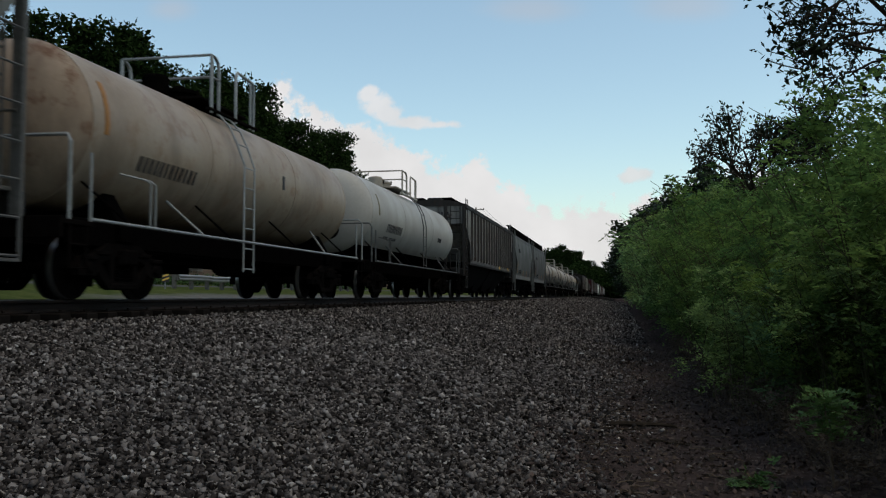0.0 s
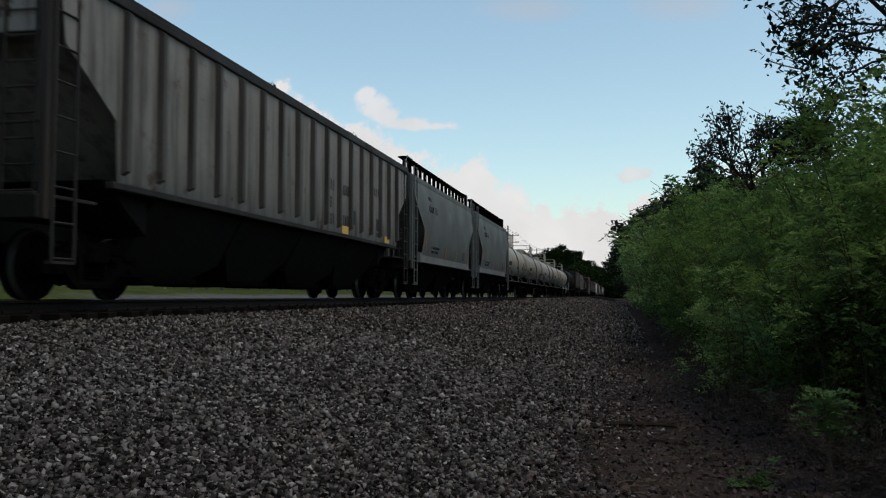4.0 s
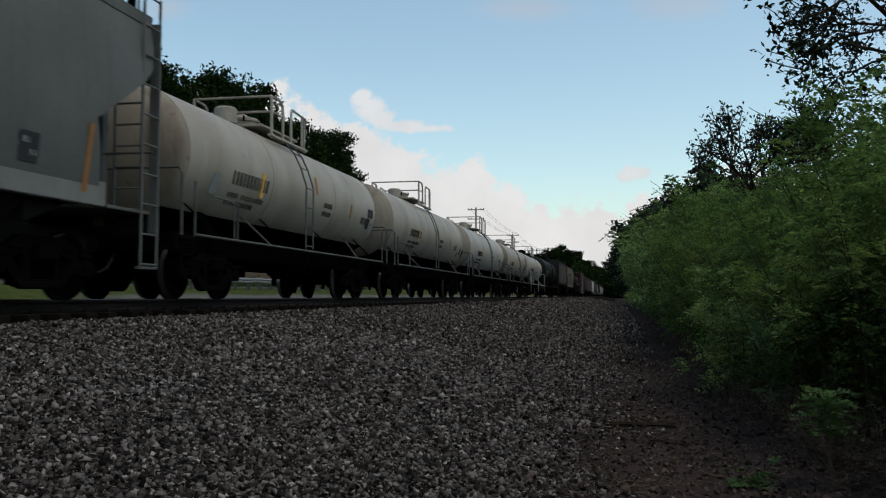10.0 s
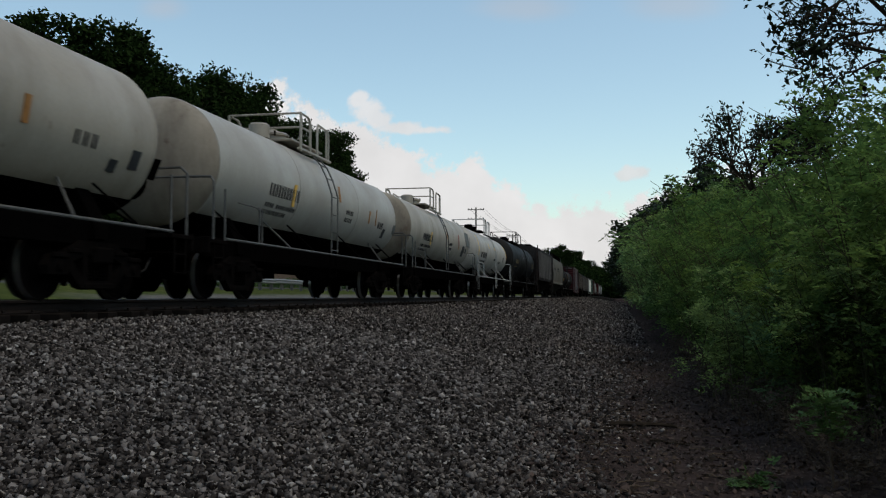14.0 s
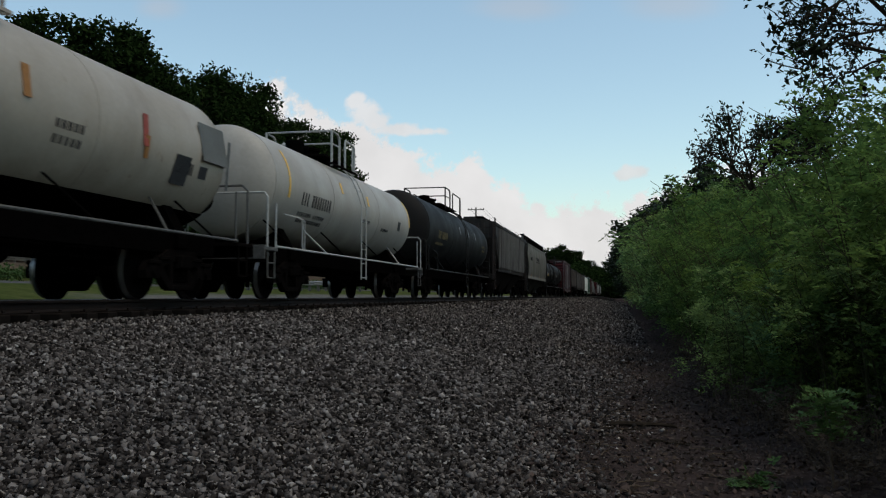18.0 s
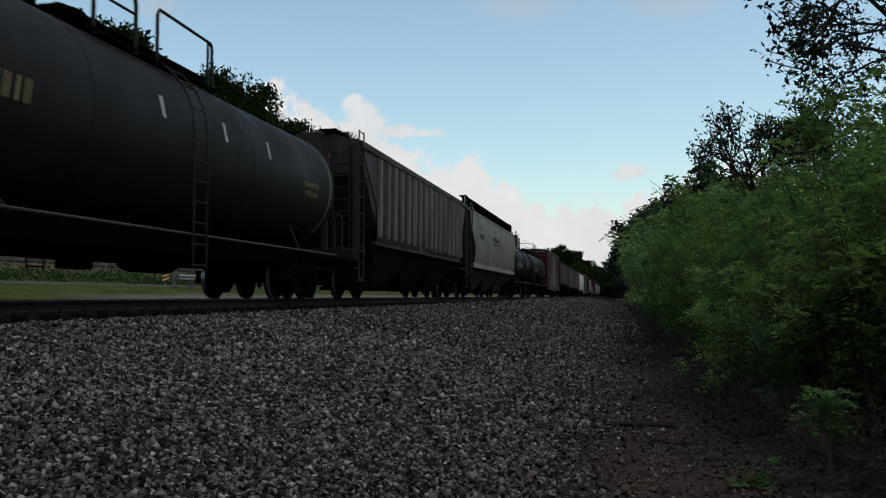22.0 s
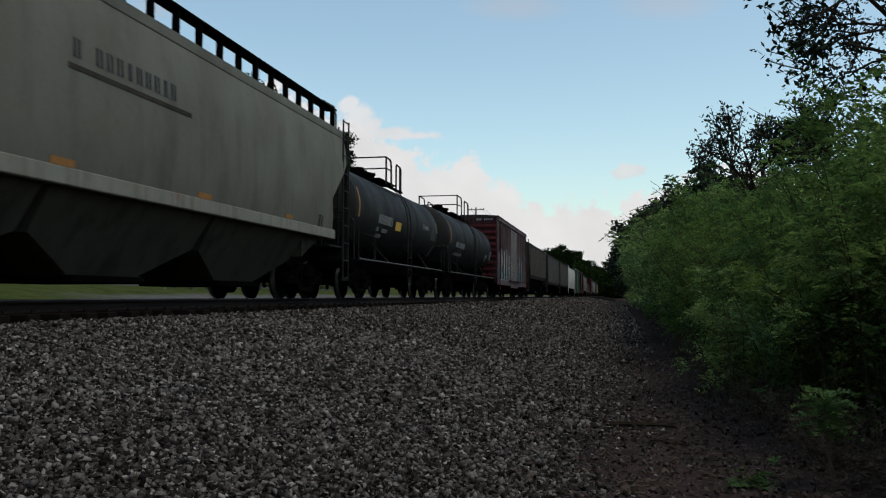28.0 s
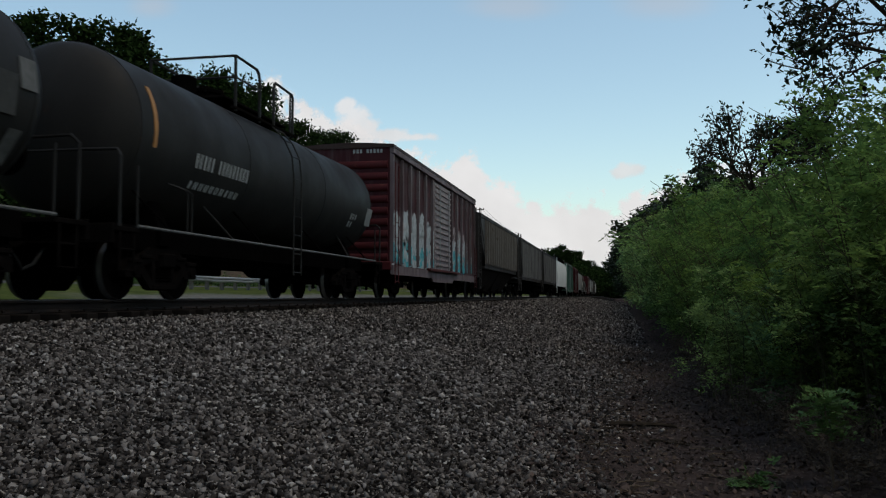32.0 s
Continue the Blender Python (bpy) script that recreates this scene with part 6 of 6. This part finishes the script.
wx = -50.6 + 0.8 * rw.randn(900)
wz = ground_z(wx, wy)
wp = np.repeat(np.stack([wx, wy, wz + 0.3 * rw.rand(900)], 1), 22, 0) + rw.randn(900 * 22, 3) * np.array((0.5, 0.6, 0.25)) + np.array((0, 0, 0.25))
lv, lf = leaf_quads(rw, wp, 0.16)
tagged(part("weeds", big_mesh("weeds", lv, lf, 4), LEAF_FAR), "dark green weeds along the foot of the bank", "weeds", kind="stuff")

# ---- white car on the road ----
white_car = thing("car", "white sports coupe driving on the road", "car")
body = Shape()
sec = [(-2.2, 0.25, 0.52, 0.78), (-2.1, 0.22, 0.62, 0.84), (-1.3, 0.2, 0.72, 0.88), (-0.7, 0.2, 0.78, 0.89), (0.6, 0.2, 0.82, 0.89), (1.5, 0.22, 0.85, 0.88), (2.05, 0.25, 0.84, 0.84), (2.2, 0.32, 0.74, 0.78)]
body.loft([[(w, y, lo), (w, y, hi - 0.12), (w * 0.86, y, hi), (-w * 0.86, y, hi), (-w, y, hi - 0.12), (-w, y, lo)][::-1] for y, lo, hi, w in sec])
part("body", body, CARPAINT, white_car, smooth=60)
cab = Shape().loft([[(w, y, 0.76), (w * 0.8, y, hi), (-w * 0.8, y, hi), (-w, y, 0.76)][::-1] for y, hi, w in ((-0.95, 0.79, 0.78), (-0.1, 1.2, 0.78), (0.5, 1.24, 0.78), (1.2, 1.08, 0.76), (1.75, 0.86, 0.72))])
part("cabin", cab, CARPAINT, white_car, smooth=60)
for s in (-1, 1):
    part("side_window", Shape().plate([(-0.55, 0.86), (0.55, 0.86), (1.15, 0.9), (0.9, 1.03), (0.45, 1.12), (0.0, 1.1)], s * 0.705 - 0.03, s * 0.705 + 0.03), GLASS, white_car, "", 0)
    for y in (-1.4, 1.35):
        wh = part("wheel", Shape().turned([(-0.1, 0.15), (-0.1, 0.3), (-0.08, 0.32), (0.08, 0.32), (0.1, 0.3), (0.1, 0.15)], "x", (s * 0.76, y, 0.32), 18), RUBBER, white_car)
        part("rim", Shape().turned([(-0.105, 0.05), (-0.105, 0.2), (0.105, 0.2), (0.105, 0.05)], "x", (s * 0.76, y, 0.32), 12), GALV, wh)
    part("headlight", Shape().block(s * 0.6 - 0.14, s * 0.6 + 0.14, -2.16, -2.05, 0.52, 0.6, 0.02), GLASS, white_car)
WHITE_CAR_TIMES = [0, 0.1, 0.3] + [float(k) for k in range(1, 32)] + [31.7, 31.9, 32.0]


def white_car_pose(t):
    y = 71.4 - 26.0 * (t - 13.0)
    return pose(-46.4, y, float(ground_z(-46.4, y)) + 0.06)
# ---- shrubs and trees on the near side ----
def fronds(r, bases, dirs, length, pairs, leaf):
    """Feathered leaves: leaflets in pairs along a drooping stalk."""
    n = len(bases)
    side = np.cross(dirs, np.array((0, 0, 1.0)) + 0.25 * r.randn(n, 3))
    side /= np.linalg.norm(side, axis=1, keepdims=True) + 1e-9
    up = np.cross(side, dirs)
    ln = length * (0.6 + 0.8 * r.rand(n, 1))
    out = []
    for k in range(pairs):
        f = (k + 0.6) / pairs
        c = bases + dirs * ln * f - np.array((0, 0, 1.0)) * ln * 0.45 * f * f
        for sg in (-1, 1):
            d = side * sg * 0.9 + dirs * 0.45 + 0.2 * r.randn(n, 3)
            s = leaf * (0.75 + 0.5 * r.rand(n, 1)) * (1.1 - 0.5 * abs(f - 0.5))
            w = dirs * s * 0.3 + up * s * 0.12 * r.randn(n, 1)
            out.append(np.stack([c, c + d * s * 0.5 + w, c + d * s, c + d * s * 0.5 - w], 1))
    v = np.concatenate(out).reshape(-1, 3)
    return v, np.arange(len(v)).reshape(-1, 4)


def make_shrub(seed, H, rad, stems, n_fronds, label, mat, length=0.3, pairs=7, leaf=0.055, name="shrub", low=0.12, wood_mat=None, clump=2.2):
    r = np.random.RandomState(seed)
    t = thing(name, label, "shrub", "shrubs along the embankment")
    wood = Shape()
    tips = []
    for k in range(stems):
        a = r.rand() * 6.283
        lean = rad * (0.25 + 0.75 * r.rand())
        h = H * (0.55 + 0.45 * r.rand())
        p0 = Vector((0.25 * r.randn() * rad, 0.25 * r.randn() * rad, -0.15))
        p1 = p0 + Vector((math.cos(a) * lean * 0.3, math.sin(a) * lean * 0.3, h * 0.5))
        p2 = p0 + Vector((math.cos(a) * lean, math.sin(a) * lean, h))
        q = (0.012 + 0.012 * r.rand()) * min(1.0, max(0.3, H / 3.0))
        wood.tube([p0, p1, p2], [q, q * 0.7, q * 0.2], 5)
        for j in range(7):
            f = low + (1 - low) * (j + r.rand()) / 7
            w = p0.lerp(p1, f * 2) if f < 0.5 else p1.lerp(p2, f * 2 - 1)
            b = r.rand() * 6.283
            e = w + Vector((math.cos(b), math.sin(b), 0.35 + 0.5 * r.rand())) * (0.28 + 0.3 * r.rand()) * rad
            wood.tube([w, e], [q * 0.4, q * 0.15], 4)
            tips.append((w, e))
    part("branchwork", wood, wood_mat or STEM, t)
    weight = r.rand(len(tips)) ** clump
    idx = r.choice(len(tips), size=n_fronds, p=weight / weight.sum())
    f = r.rand(n_fronds, 1)
    A = np.array([tips[i][0] for i in idx])
    B = np.array([tips[i][1] for i in idx])
    bases = A + (B - A) * f ** 0.6 + 0.06 * r.randn(n_fronds, 3)
    d = (B - A) / (np.linalg.norm(B - A, axis=1, keepdims=True) + 1e-9) + 0.7 * r.randn(n_fronds, 3)
    d[:, 2] *= 0.6
    d /= np.linalg.norm(d, axis=1, keepdims=True)
    v, q = fronds(r, bases, d, length, pairs, leaf)
    v[:, 2] = np.maximum(v[:, 2], 0.02)
    part("foliage", big_mesh("foliage", v, q, 4), mat, t)
    return t


shrubs = [make_shrub(70 + k, 3.2, 1.25, 26, 1150, "green feathery shrub leaning over the dirt", LEAF_NEAR, 0.34, 6, 0.07) for k in range(4)]
near_shrubs = [make_shrub(76 + k, 3.4, 1.3, 24, 1250, "tall green shrub with bare stems below", LEAF_NEAR, 0.33, 6, 0.066, low=0.36) for k in range(2)]
light_shrubs = [make_shrub(80 + k, 3.2, 1.25, 16, 520, "green feathery shrub farther down the line", LEAF_SHADE_LIFT, 0.34, 5, 0.085) for k in range(2)]
rb = np.random.RandomState(4)
spots = []
y = 6.3
k = 0
while y < 170:
    front = 1.0 + 0.35 * rb.rand() + (1.0 if y < 8.8 else 0.45 if y < 10 else 0.0) + min(0.5, max(0, (y - 16) * 0.05)) + min(0.95, max(0, (y - 24) * 0.019)) + max(0, (y - 60) * 0.004)
    for row in range(2 if y < 45 else 1):
        spots.append((front + 1.15 + row * 1.9 + 0.3 * rb.randn() * row, y + 0.8 * row, (0.84 if y < 9 else 0.68 if y < 14 else 0.78 if y < 20 else 1.0 if y < 24 else min(2.1, 1.32 + (y - 24) * 0.017)) * (1 + (0.12 if y > 22 else 0.02) * row) * (0.92 + 0.2 * rb.rand())))
    y += 1.25 + max(0, y - 20) * 0.03
# unseen hedge added beside and behind the viewer to shade the near dirt
y = 5.4
while y > -9:
    spots.append((3.05 + 0.3 * math.sin(y * 5), y, 1.0))
    y -= 1.5
far_used = placed = 0
for k, (x, yy, s) in enumerate(spots):
    z = float(ground_z(x, yy))
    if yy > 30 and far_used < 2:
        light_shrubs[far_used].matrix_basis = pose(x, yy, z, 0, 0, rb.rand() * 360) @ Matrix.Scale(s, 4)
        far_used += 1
    elif k < 2:
        near_shrubs[k].matrix_basis = pose(x, yy, z, 0, 0, rb.rand() * 360) @ Matrix.Scale(s, 4)
    elif yy < 12.5:
        keep = near_shrubs[k % 2].matrix_basis.copy()
        near_shrubs[k % 2].matrix_basis = Matrix.Scale(s, 4)
        copy_thing(near_shrubs[k % 2], pose(x, yy, z, 0, 0, rb.rand() * 360))
        near_shrubs[k % 2].matrix_basis = keep
    elif placed < 4:
        placed += 1
        shrubs[placed - 1].matrix_basis = pose(x, yy, z, 0, 0, rb.rand() * 360) @ Matrix.Scale(s, 4)
    else:
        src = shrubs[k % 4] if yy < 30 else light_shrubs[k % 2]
        keep = src.matrix_basis.copy()
        src.matrix_basis = Matrix.Scale(s, 4)
        copy_thing(src, pose(x, yy, z, 0, 0, rb.rand() * 360))
        src.matrix_basis = keep

# taller shrubs in the second row
for k, (x, yy, s) in enumerate(((3.95, 13.2, 1.36), (4.75, 14.6, 1.55), (3.6, 15.8, 1.2), (4.5, 17.2, 1.4), (3.3, 11.2, 1.12), (2.95, 17.8, 1.02), (3.8, 19.6, 1.2), (5.6, 16.5, 1.7))):
    src = shrubs[k % 4]
    keep = src.matrix_basis.copy()
    src.matrix_basis = Matrix.Scale(s, 4)
    copy_thing(src, pose(x, yy, float(ground_z(x, yy)), 0, 0, rb.rand() * 360))
    src.matrix_basis = keep

# lower shrubs that reach out over the dirt, leaf colour brightened against their shade
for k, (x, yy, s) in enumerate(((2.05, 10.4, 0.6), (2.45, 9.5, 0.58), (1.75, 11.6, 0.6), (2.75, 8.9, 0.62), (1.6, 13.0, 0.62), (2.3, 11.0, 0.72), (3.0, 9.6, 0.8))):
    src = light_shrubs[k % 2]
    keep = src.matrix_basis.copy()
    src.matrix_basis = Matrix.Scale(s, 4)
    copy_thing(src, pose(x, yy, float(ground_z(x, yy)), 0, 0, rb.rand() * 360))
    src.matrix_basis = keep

# trees behind the shrubs
def grown_tree(seed, label, trunk_h, first, rad, depth, spread, leaves, leaf, cluster, lean=(0, 0), up=0.35, forks=3, mat=None):
    """A tree grown branch by branch, with clusters of leaves on its twigs."""
    r = np.random.RandomState(seed)
    t = thing("tree", label, "tree")
    wood = Shape()
    tips = []

    def grow(p, d, ln, q, level):
        mid = p + d * ln * 0.5 + Vector(r.randn(3)) * ln * 0.06
        e = p + d * ln + Vector(r.randn(3)) * ln * 0.08
        wood.tube([p, mid, e], [q, q * 0.82, q * 0.66], 6 if level > 2 else 4)
        if level <= 1:
            tips.append(e)
            tips.append(mid)
        if level == 0:
            return
        for k in range(forks + (r.rand() < 0.5)):
            n = (d + Vector(r.randn(3)) * spread + Vector((0, 0, up))).normalized()
            grow(mid.lerp(e, 0.3 + 0.7 * r.rand()) if k else e, n, ln * (0.62 + 0.2 * r.rand()), q * (0.62 if k else 0.68), level - 1)

    base = Vector((0, 0, -0.4))
    top = Vector((lean[0], lean[1], trunk_h))
    wood.tube([base, base.lerp(top, 0.5) + Vector((0.05, 0.03, 0)), top], [rad * 1.3, rad * 1.1, rad], 9)
    for k in range(4):
        a = 1.57 * k + r.rand()
        grow(top, Vector((math.cos(a) * 0.75, math.sin(a) * 0.75, 0.65 + 0.4 * r.rand())).normalized(), first, rad * 0.7, depth)
    part("trunk", wood, BARK, t)
    pts = np.repeat(np.array(tips), leaves, 0)
    pts = pts + r.randn(len(pts), 3) * cluster
    v, f = leaf_quads(r, pts, leaf)
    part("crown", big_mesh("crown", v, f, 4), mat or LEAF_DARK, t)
    return t


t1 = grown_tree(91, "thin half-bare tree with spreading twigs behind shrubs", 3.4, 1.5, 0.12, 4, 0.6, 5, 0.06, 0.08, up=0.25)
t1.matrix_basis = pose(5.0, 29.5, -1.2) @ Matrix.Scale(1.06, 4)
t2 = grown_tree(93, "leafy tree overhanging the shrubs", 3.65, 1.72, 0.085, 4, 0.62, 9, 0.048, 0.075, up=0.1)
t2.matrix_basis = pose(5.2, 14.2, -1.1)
t3 = grown_tree(97, "dense shaded tree behind the shrubs with brightened leaves", 1.8, 1.2, 0.12, 4, 0.6, 14, 0.06, 0.14, up=0.15, mat=LEAF_MID)
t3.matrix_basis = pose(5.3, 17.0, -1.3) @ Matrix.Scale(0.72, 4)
keep = t3.matrix_basis.copy()
t3.matrix_basis = Matrix.Scale(0.56, 4)
copy_thing(t3, pose(4.6, 14.5, -1.2, 0, 0, 130))
copy_thing(t3, pose(5.6, 21.0, -1.2, 0, 0, 220))
t3.matrix_basis = keep
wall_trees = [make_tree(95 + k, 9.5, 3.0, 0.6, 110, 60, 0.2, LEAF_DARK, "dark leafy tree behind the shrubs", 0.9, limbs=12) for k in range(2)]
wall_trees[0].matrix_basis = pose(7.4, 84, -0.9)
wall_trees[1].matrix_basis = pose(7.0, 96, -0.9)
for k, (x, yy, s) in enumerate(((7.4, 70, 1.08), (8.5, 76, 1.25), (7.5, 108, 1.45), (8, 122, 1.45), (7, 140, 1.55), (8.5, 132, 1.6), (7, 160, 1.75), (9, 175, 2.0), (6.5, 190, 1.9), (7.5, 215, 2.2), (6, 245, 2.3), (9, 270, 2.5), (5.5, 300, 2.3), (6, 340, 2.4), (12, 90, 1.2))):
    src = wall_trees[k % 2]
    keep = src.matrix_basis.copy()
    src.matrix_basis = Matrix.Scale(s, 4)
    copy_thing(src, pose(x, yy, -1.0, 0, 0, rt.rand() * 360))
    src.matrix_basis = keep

def make_sapling(seed, H, label):
    """One thin stem with drooping feathered leaves round its top."""
    r = np.random.RandomState(seed)
    t = thing("sapling", label, "sapling")
    stem = [Vector((0, 0, -0.1)), Vector((-0.03, 0.0, H * 0.4)), Vector((-0.05, 0.01, H * 0.72)), Vector((-0.06, 0.0, H * 0.95))]
    part("stem", Shape().tube(stem, [0.011, 0.009, 0.007, 0.003], 6), TWIG, t)
    n = 36
    f = np.linspace(0, 1, n)[:, None]
    bases = np.array(stem[1]) * (1 - f) + np.array(stem[3]) * f
    bases[:, 2] = H * (0.55 + 0.4 * f[:, 0])
    a = np.arange(n) * 2.4
    d = np.stack([np.cos(a), np.sin(a), 0.25 + 0.5 * f[:, 0] ** 2], 1)
    d /= np.linalg.norm(d, axis=1, keepdims=True)
    v, q = fronds(r, bases, d, 0.22, 9, 0.05)
    part("foliage", big_mesh("foliage", v, q, 4), LEAF_PALE, t)
    return t


sapling = make_sapling(120, 0.7, "pale green sapling with drooping leaves on bare dirt")
sapling.matrix_basis = pose(1.56, 6.9, float(ground_z(1.56, 6.9)))
weed = make_shrub(121, 0.24, 0.13, 8, 46, "low green weed on bare dirt", LEAF_PALE, 0.15, 5, 0.045, "weed", 0.3)
weed.matrix_basis = pose(0.99, 7.05, float(ground_z(0.99, 7.05)))
# ---- sticks, litter, roots and pebbles on the dirt ----
def stick(x, y, rz, ln, r, label="dead stick lying on the dirt", mat=None, bend=0.1):
    t = thing("stick", label, "stick", "fallen sticks")
    pts = []
    for k in range(5):
        f = k / 4 - 0.5
        a = radians(rz)
        px, py = x + math.cos(a) * ln * f - math.sin(a) * bend * ln * (0.25 - f * f), y + math.sin(a) * ln * f + math.cos(a) * bend * ln * (0.25 - f * f)
        pts.append((px, py, float(ground_z(px, py)) + r * 1.2 + 0.01 * (k % 2)))
    part("branch", Shape().tube(pts, [r * (1.15 - 0.15 * k) for k in range(5)], 6), mat or TWIG, t)
    m = Vector(pts[2])
    part("side_twig", Shape().tube([m, m + Vector((math.cos(a + 0.8), math.sin(a + 0.8), 0.15)) * ln * 0.25], [r * 0.6, r * 0.2], 4), mat or TWIG, t)
    return t


stick(0.27, 9.85, 4, 0.72, 0.03, "dark rotten stick on the dirt", BARK)
stick(0.05, 9.6, 10, 0.45, 0.012, "dark rotten stick on the dirt", BARK)
stick(0.5, 8.9, -15, 0.4, 0.012, "dark rotten stick on the dirt", BARK)
stick(-1.25, 24.5, 60, 1.1, 0.025, "dark rotten stick on the ballast", BARK)
stick(-0.5, 25.5, 75, 1.3, 0.025, "dark rotten stick on the dirt", BARK)
stick(-2.55, 24.0, 70, 0.9, 0.02, "dark rotten stick on the ballast", BARK)
stick(-0.15, 5.6, 110, 0.4, 0.009)
rk = np.random.RandomState(31)
for k in range(90):
    yy = 5.2 + 22 * rk.rand() ** 1.6
    stick(-0.5 + 1.5 * rk.rand(), yy, rk.rand() * 180, 0.12 + 0.3 * rk.rand(), 0.004 + 0.004 * rk.rand(), "small dead twig on the dirt")
scrap = thing("paper_scrap", "crumpled white scrap on the ballast edge", "litter")
part("sheet", Shape().loft([[(x * s, y * s, z) for x, y in ((0.1, 0), (0.05, 0.03), (-0.06, 0.03), (-0.1, -0.01), (-0.03, -0.03), (0.06, -0.025))] for z, s in ((0, 1), (0.03, 0.9), (0.05, 0.4))]), CHALK, scrap)
scrap.matrix_basis = pose(-0.85, 20.8, float(ground_z(-0.85, 20.8)), 0, 0, 30)

# crumbs of earth and dead leaves
n = 26000
ex, ey = -0.9 + 2.8 * rk.rand(n), 3.2 + 46 * rk.rand(n) ** 1.5
ev, ef = scatter_far(n, ex, ey, 0.02 * (0.5 + 1.2 * rk.rand(n, 1, 1) ** 2))
earth_mat = leafy("earth_crumbs", (0.013, 0.0096, 0.0087), (0.085, 0.064, 0.0575), trans=0.0, rough=0.95)
tagged(part("earth_crumbs", big_mesh("earth_crumbs", ev, ef, 4), earth_mat), "brown crumbs of earth over the dirt", "dirt", kind="stuff")
n = 9000
dx, dy = -0.4 + 3.0 * rk.rand(n) ** 0.8, 3.4 + 20 * rk.rand(n) ** 1.4
dv, df = leaf_quads(rk, np.stack([dx, dy, ground_z(dx, dy) + 0.012 + 0.02 * rk.rand(n)], 1), 0.024, 0.05)
litter_mat = leafy("dead_leaves", (0.022, 0.015, 0.011), (0.075, 0.054, 0.04), trans=0.1)
tagged(part("leaf_litter", big_mesh("leaf_litter", dv, df, 4), litter_mat), "brown dead leaves scattered below the shrubs", "leaf litter", kind="stuff")
# dry brown stalks inside the foot of the hedge
brown = [make_shrub(150 + k, 0.6, 0.6, 14, 70, "dry brown undergrowth at the foot of the hedge", litter_mat, 0.16, 4, 0.04, "undergrowth", 0.2, TWIG) for k in range(2)]
for k in range(26):
    yy = 6.6 + k * 0.75
    x = 1.75 + 0.4 * rk.rand() - (0.15 if yy > 9 else 0)
    if k < 2:
        brown[k].matrix_basis = pose(x, yy, float(ground_z(x, yy)))
    else:
        copy_thing(brown[k % 2], pose(x, yy, float(ground_z(x, yy)), 0, 0, rk.rand() * 360))
# ---- motion ----
def motions():
    times = [0, 0.1, 0.3] + [float(k) for k in range(1, 32)] + [31.7, 31.9, 32.0]
    for car, y in CARS:
        walk(car, [(t, pose(TRACK, y - travel(t), 0)) for t in times])
    turn = [(k / 15, math.degrees(travel(k / 15) / 0.457)) for k in range(481)]
    for ws, y in SPINNERS[:19 * 4]:
        walk(ws, [(t, pose(0, y, 0.457, a % 360)) for t, a in turn])
    for ob, home, drift in DRIFTERS:
        walk(ob, [(t, home @ Matrix.Translation(Vector(drift) * t / 32)) for t in (0, 0.2, 1, 8, 16, 24, 31, 31.8, 32)])
    walk(white_car, [(t, white_car_pose(t)) for t in WHITE_CAR_TIMES])


motions()
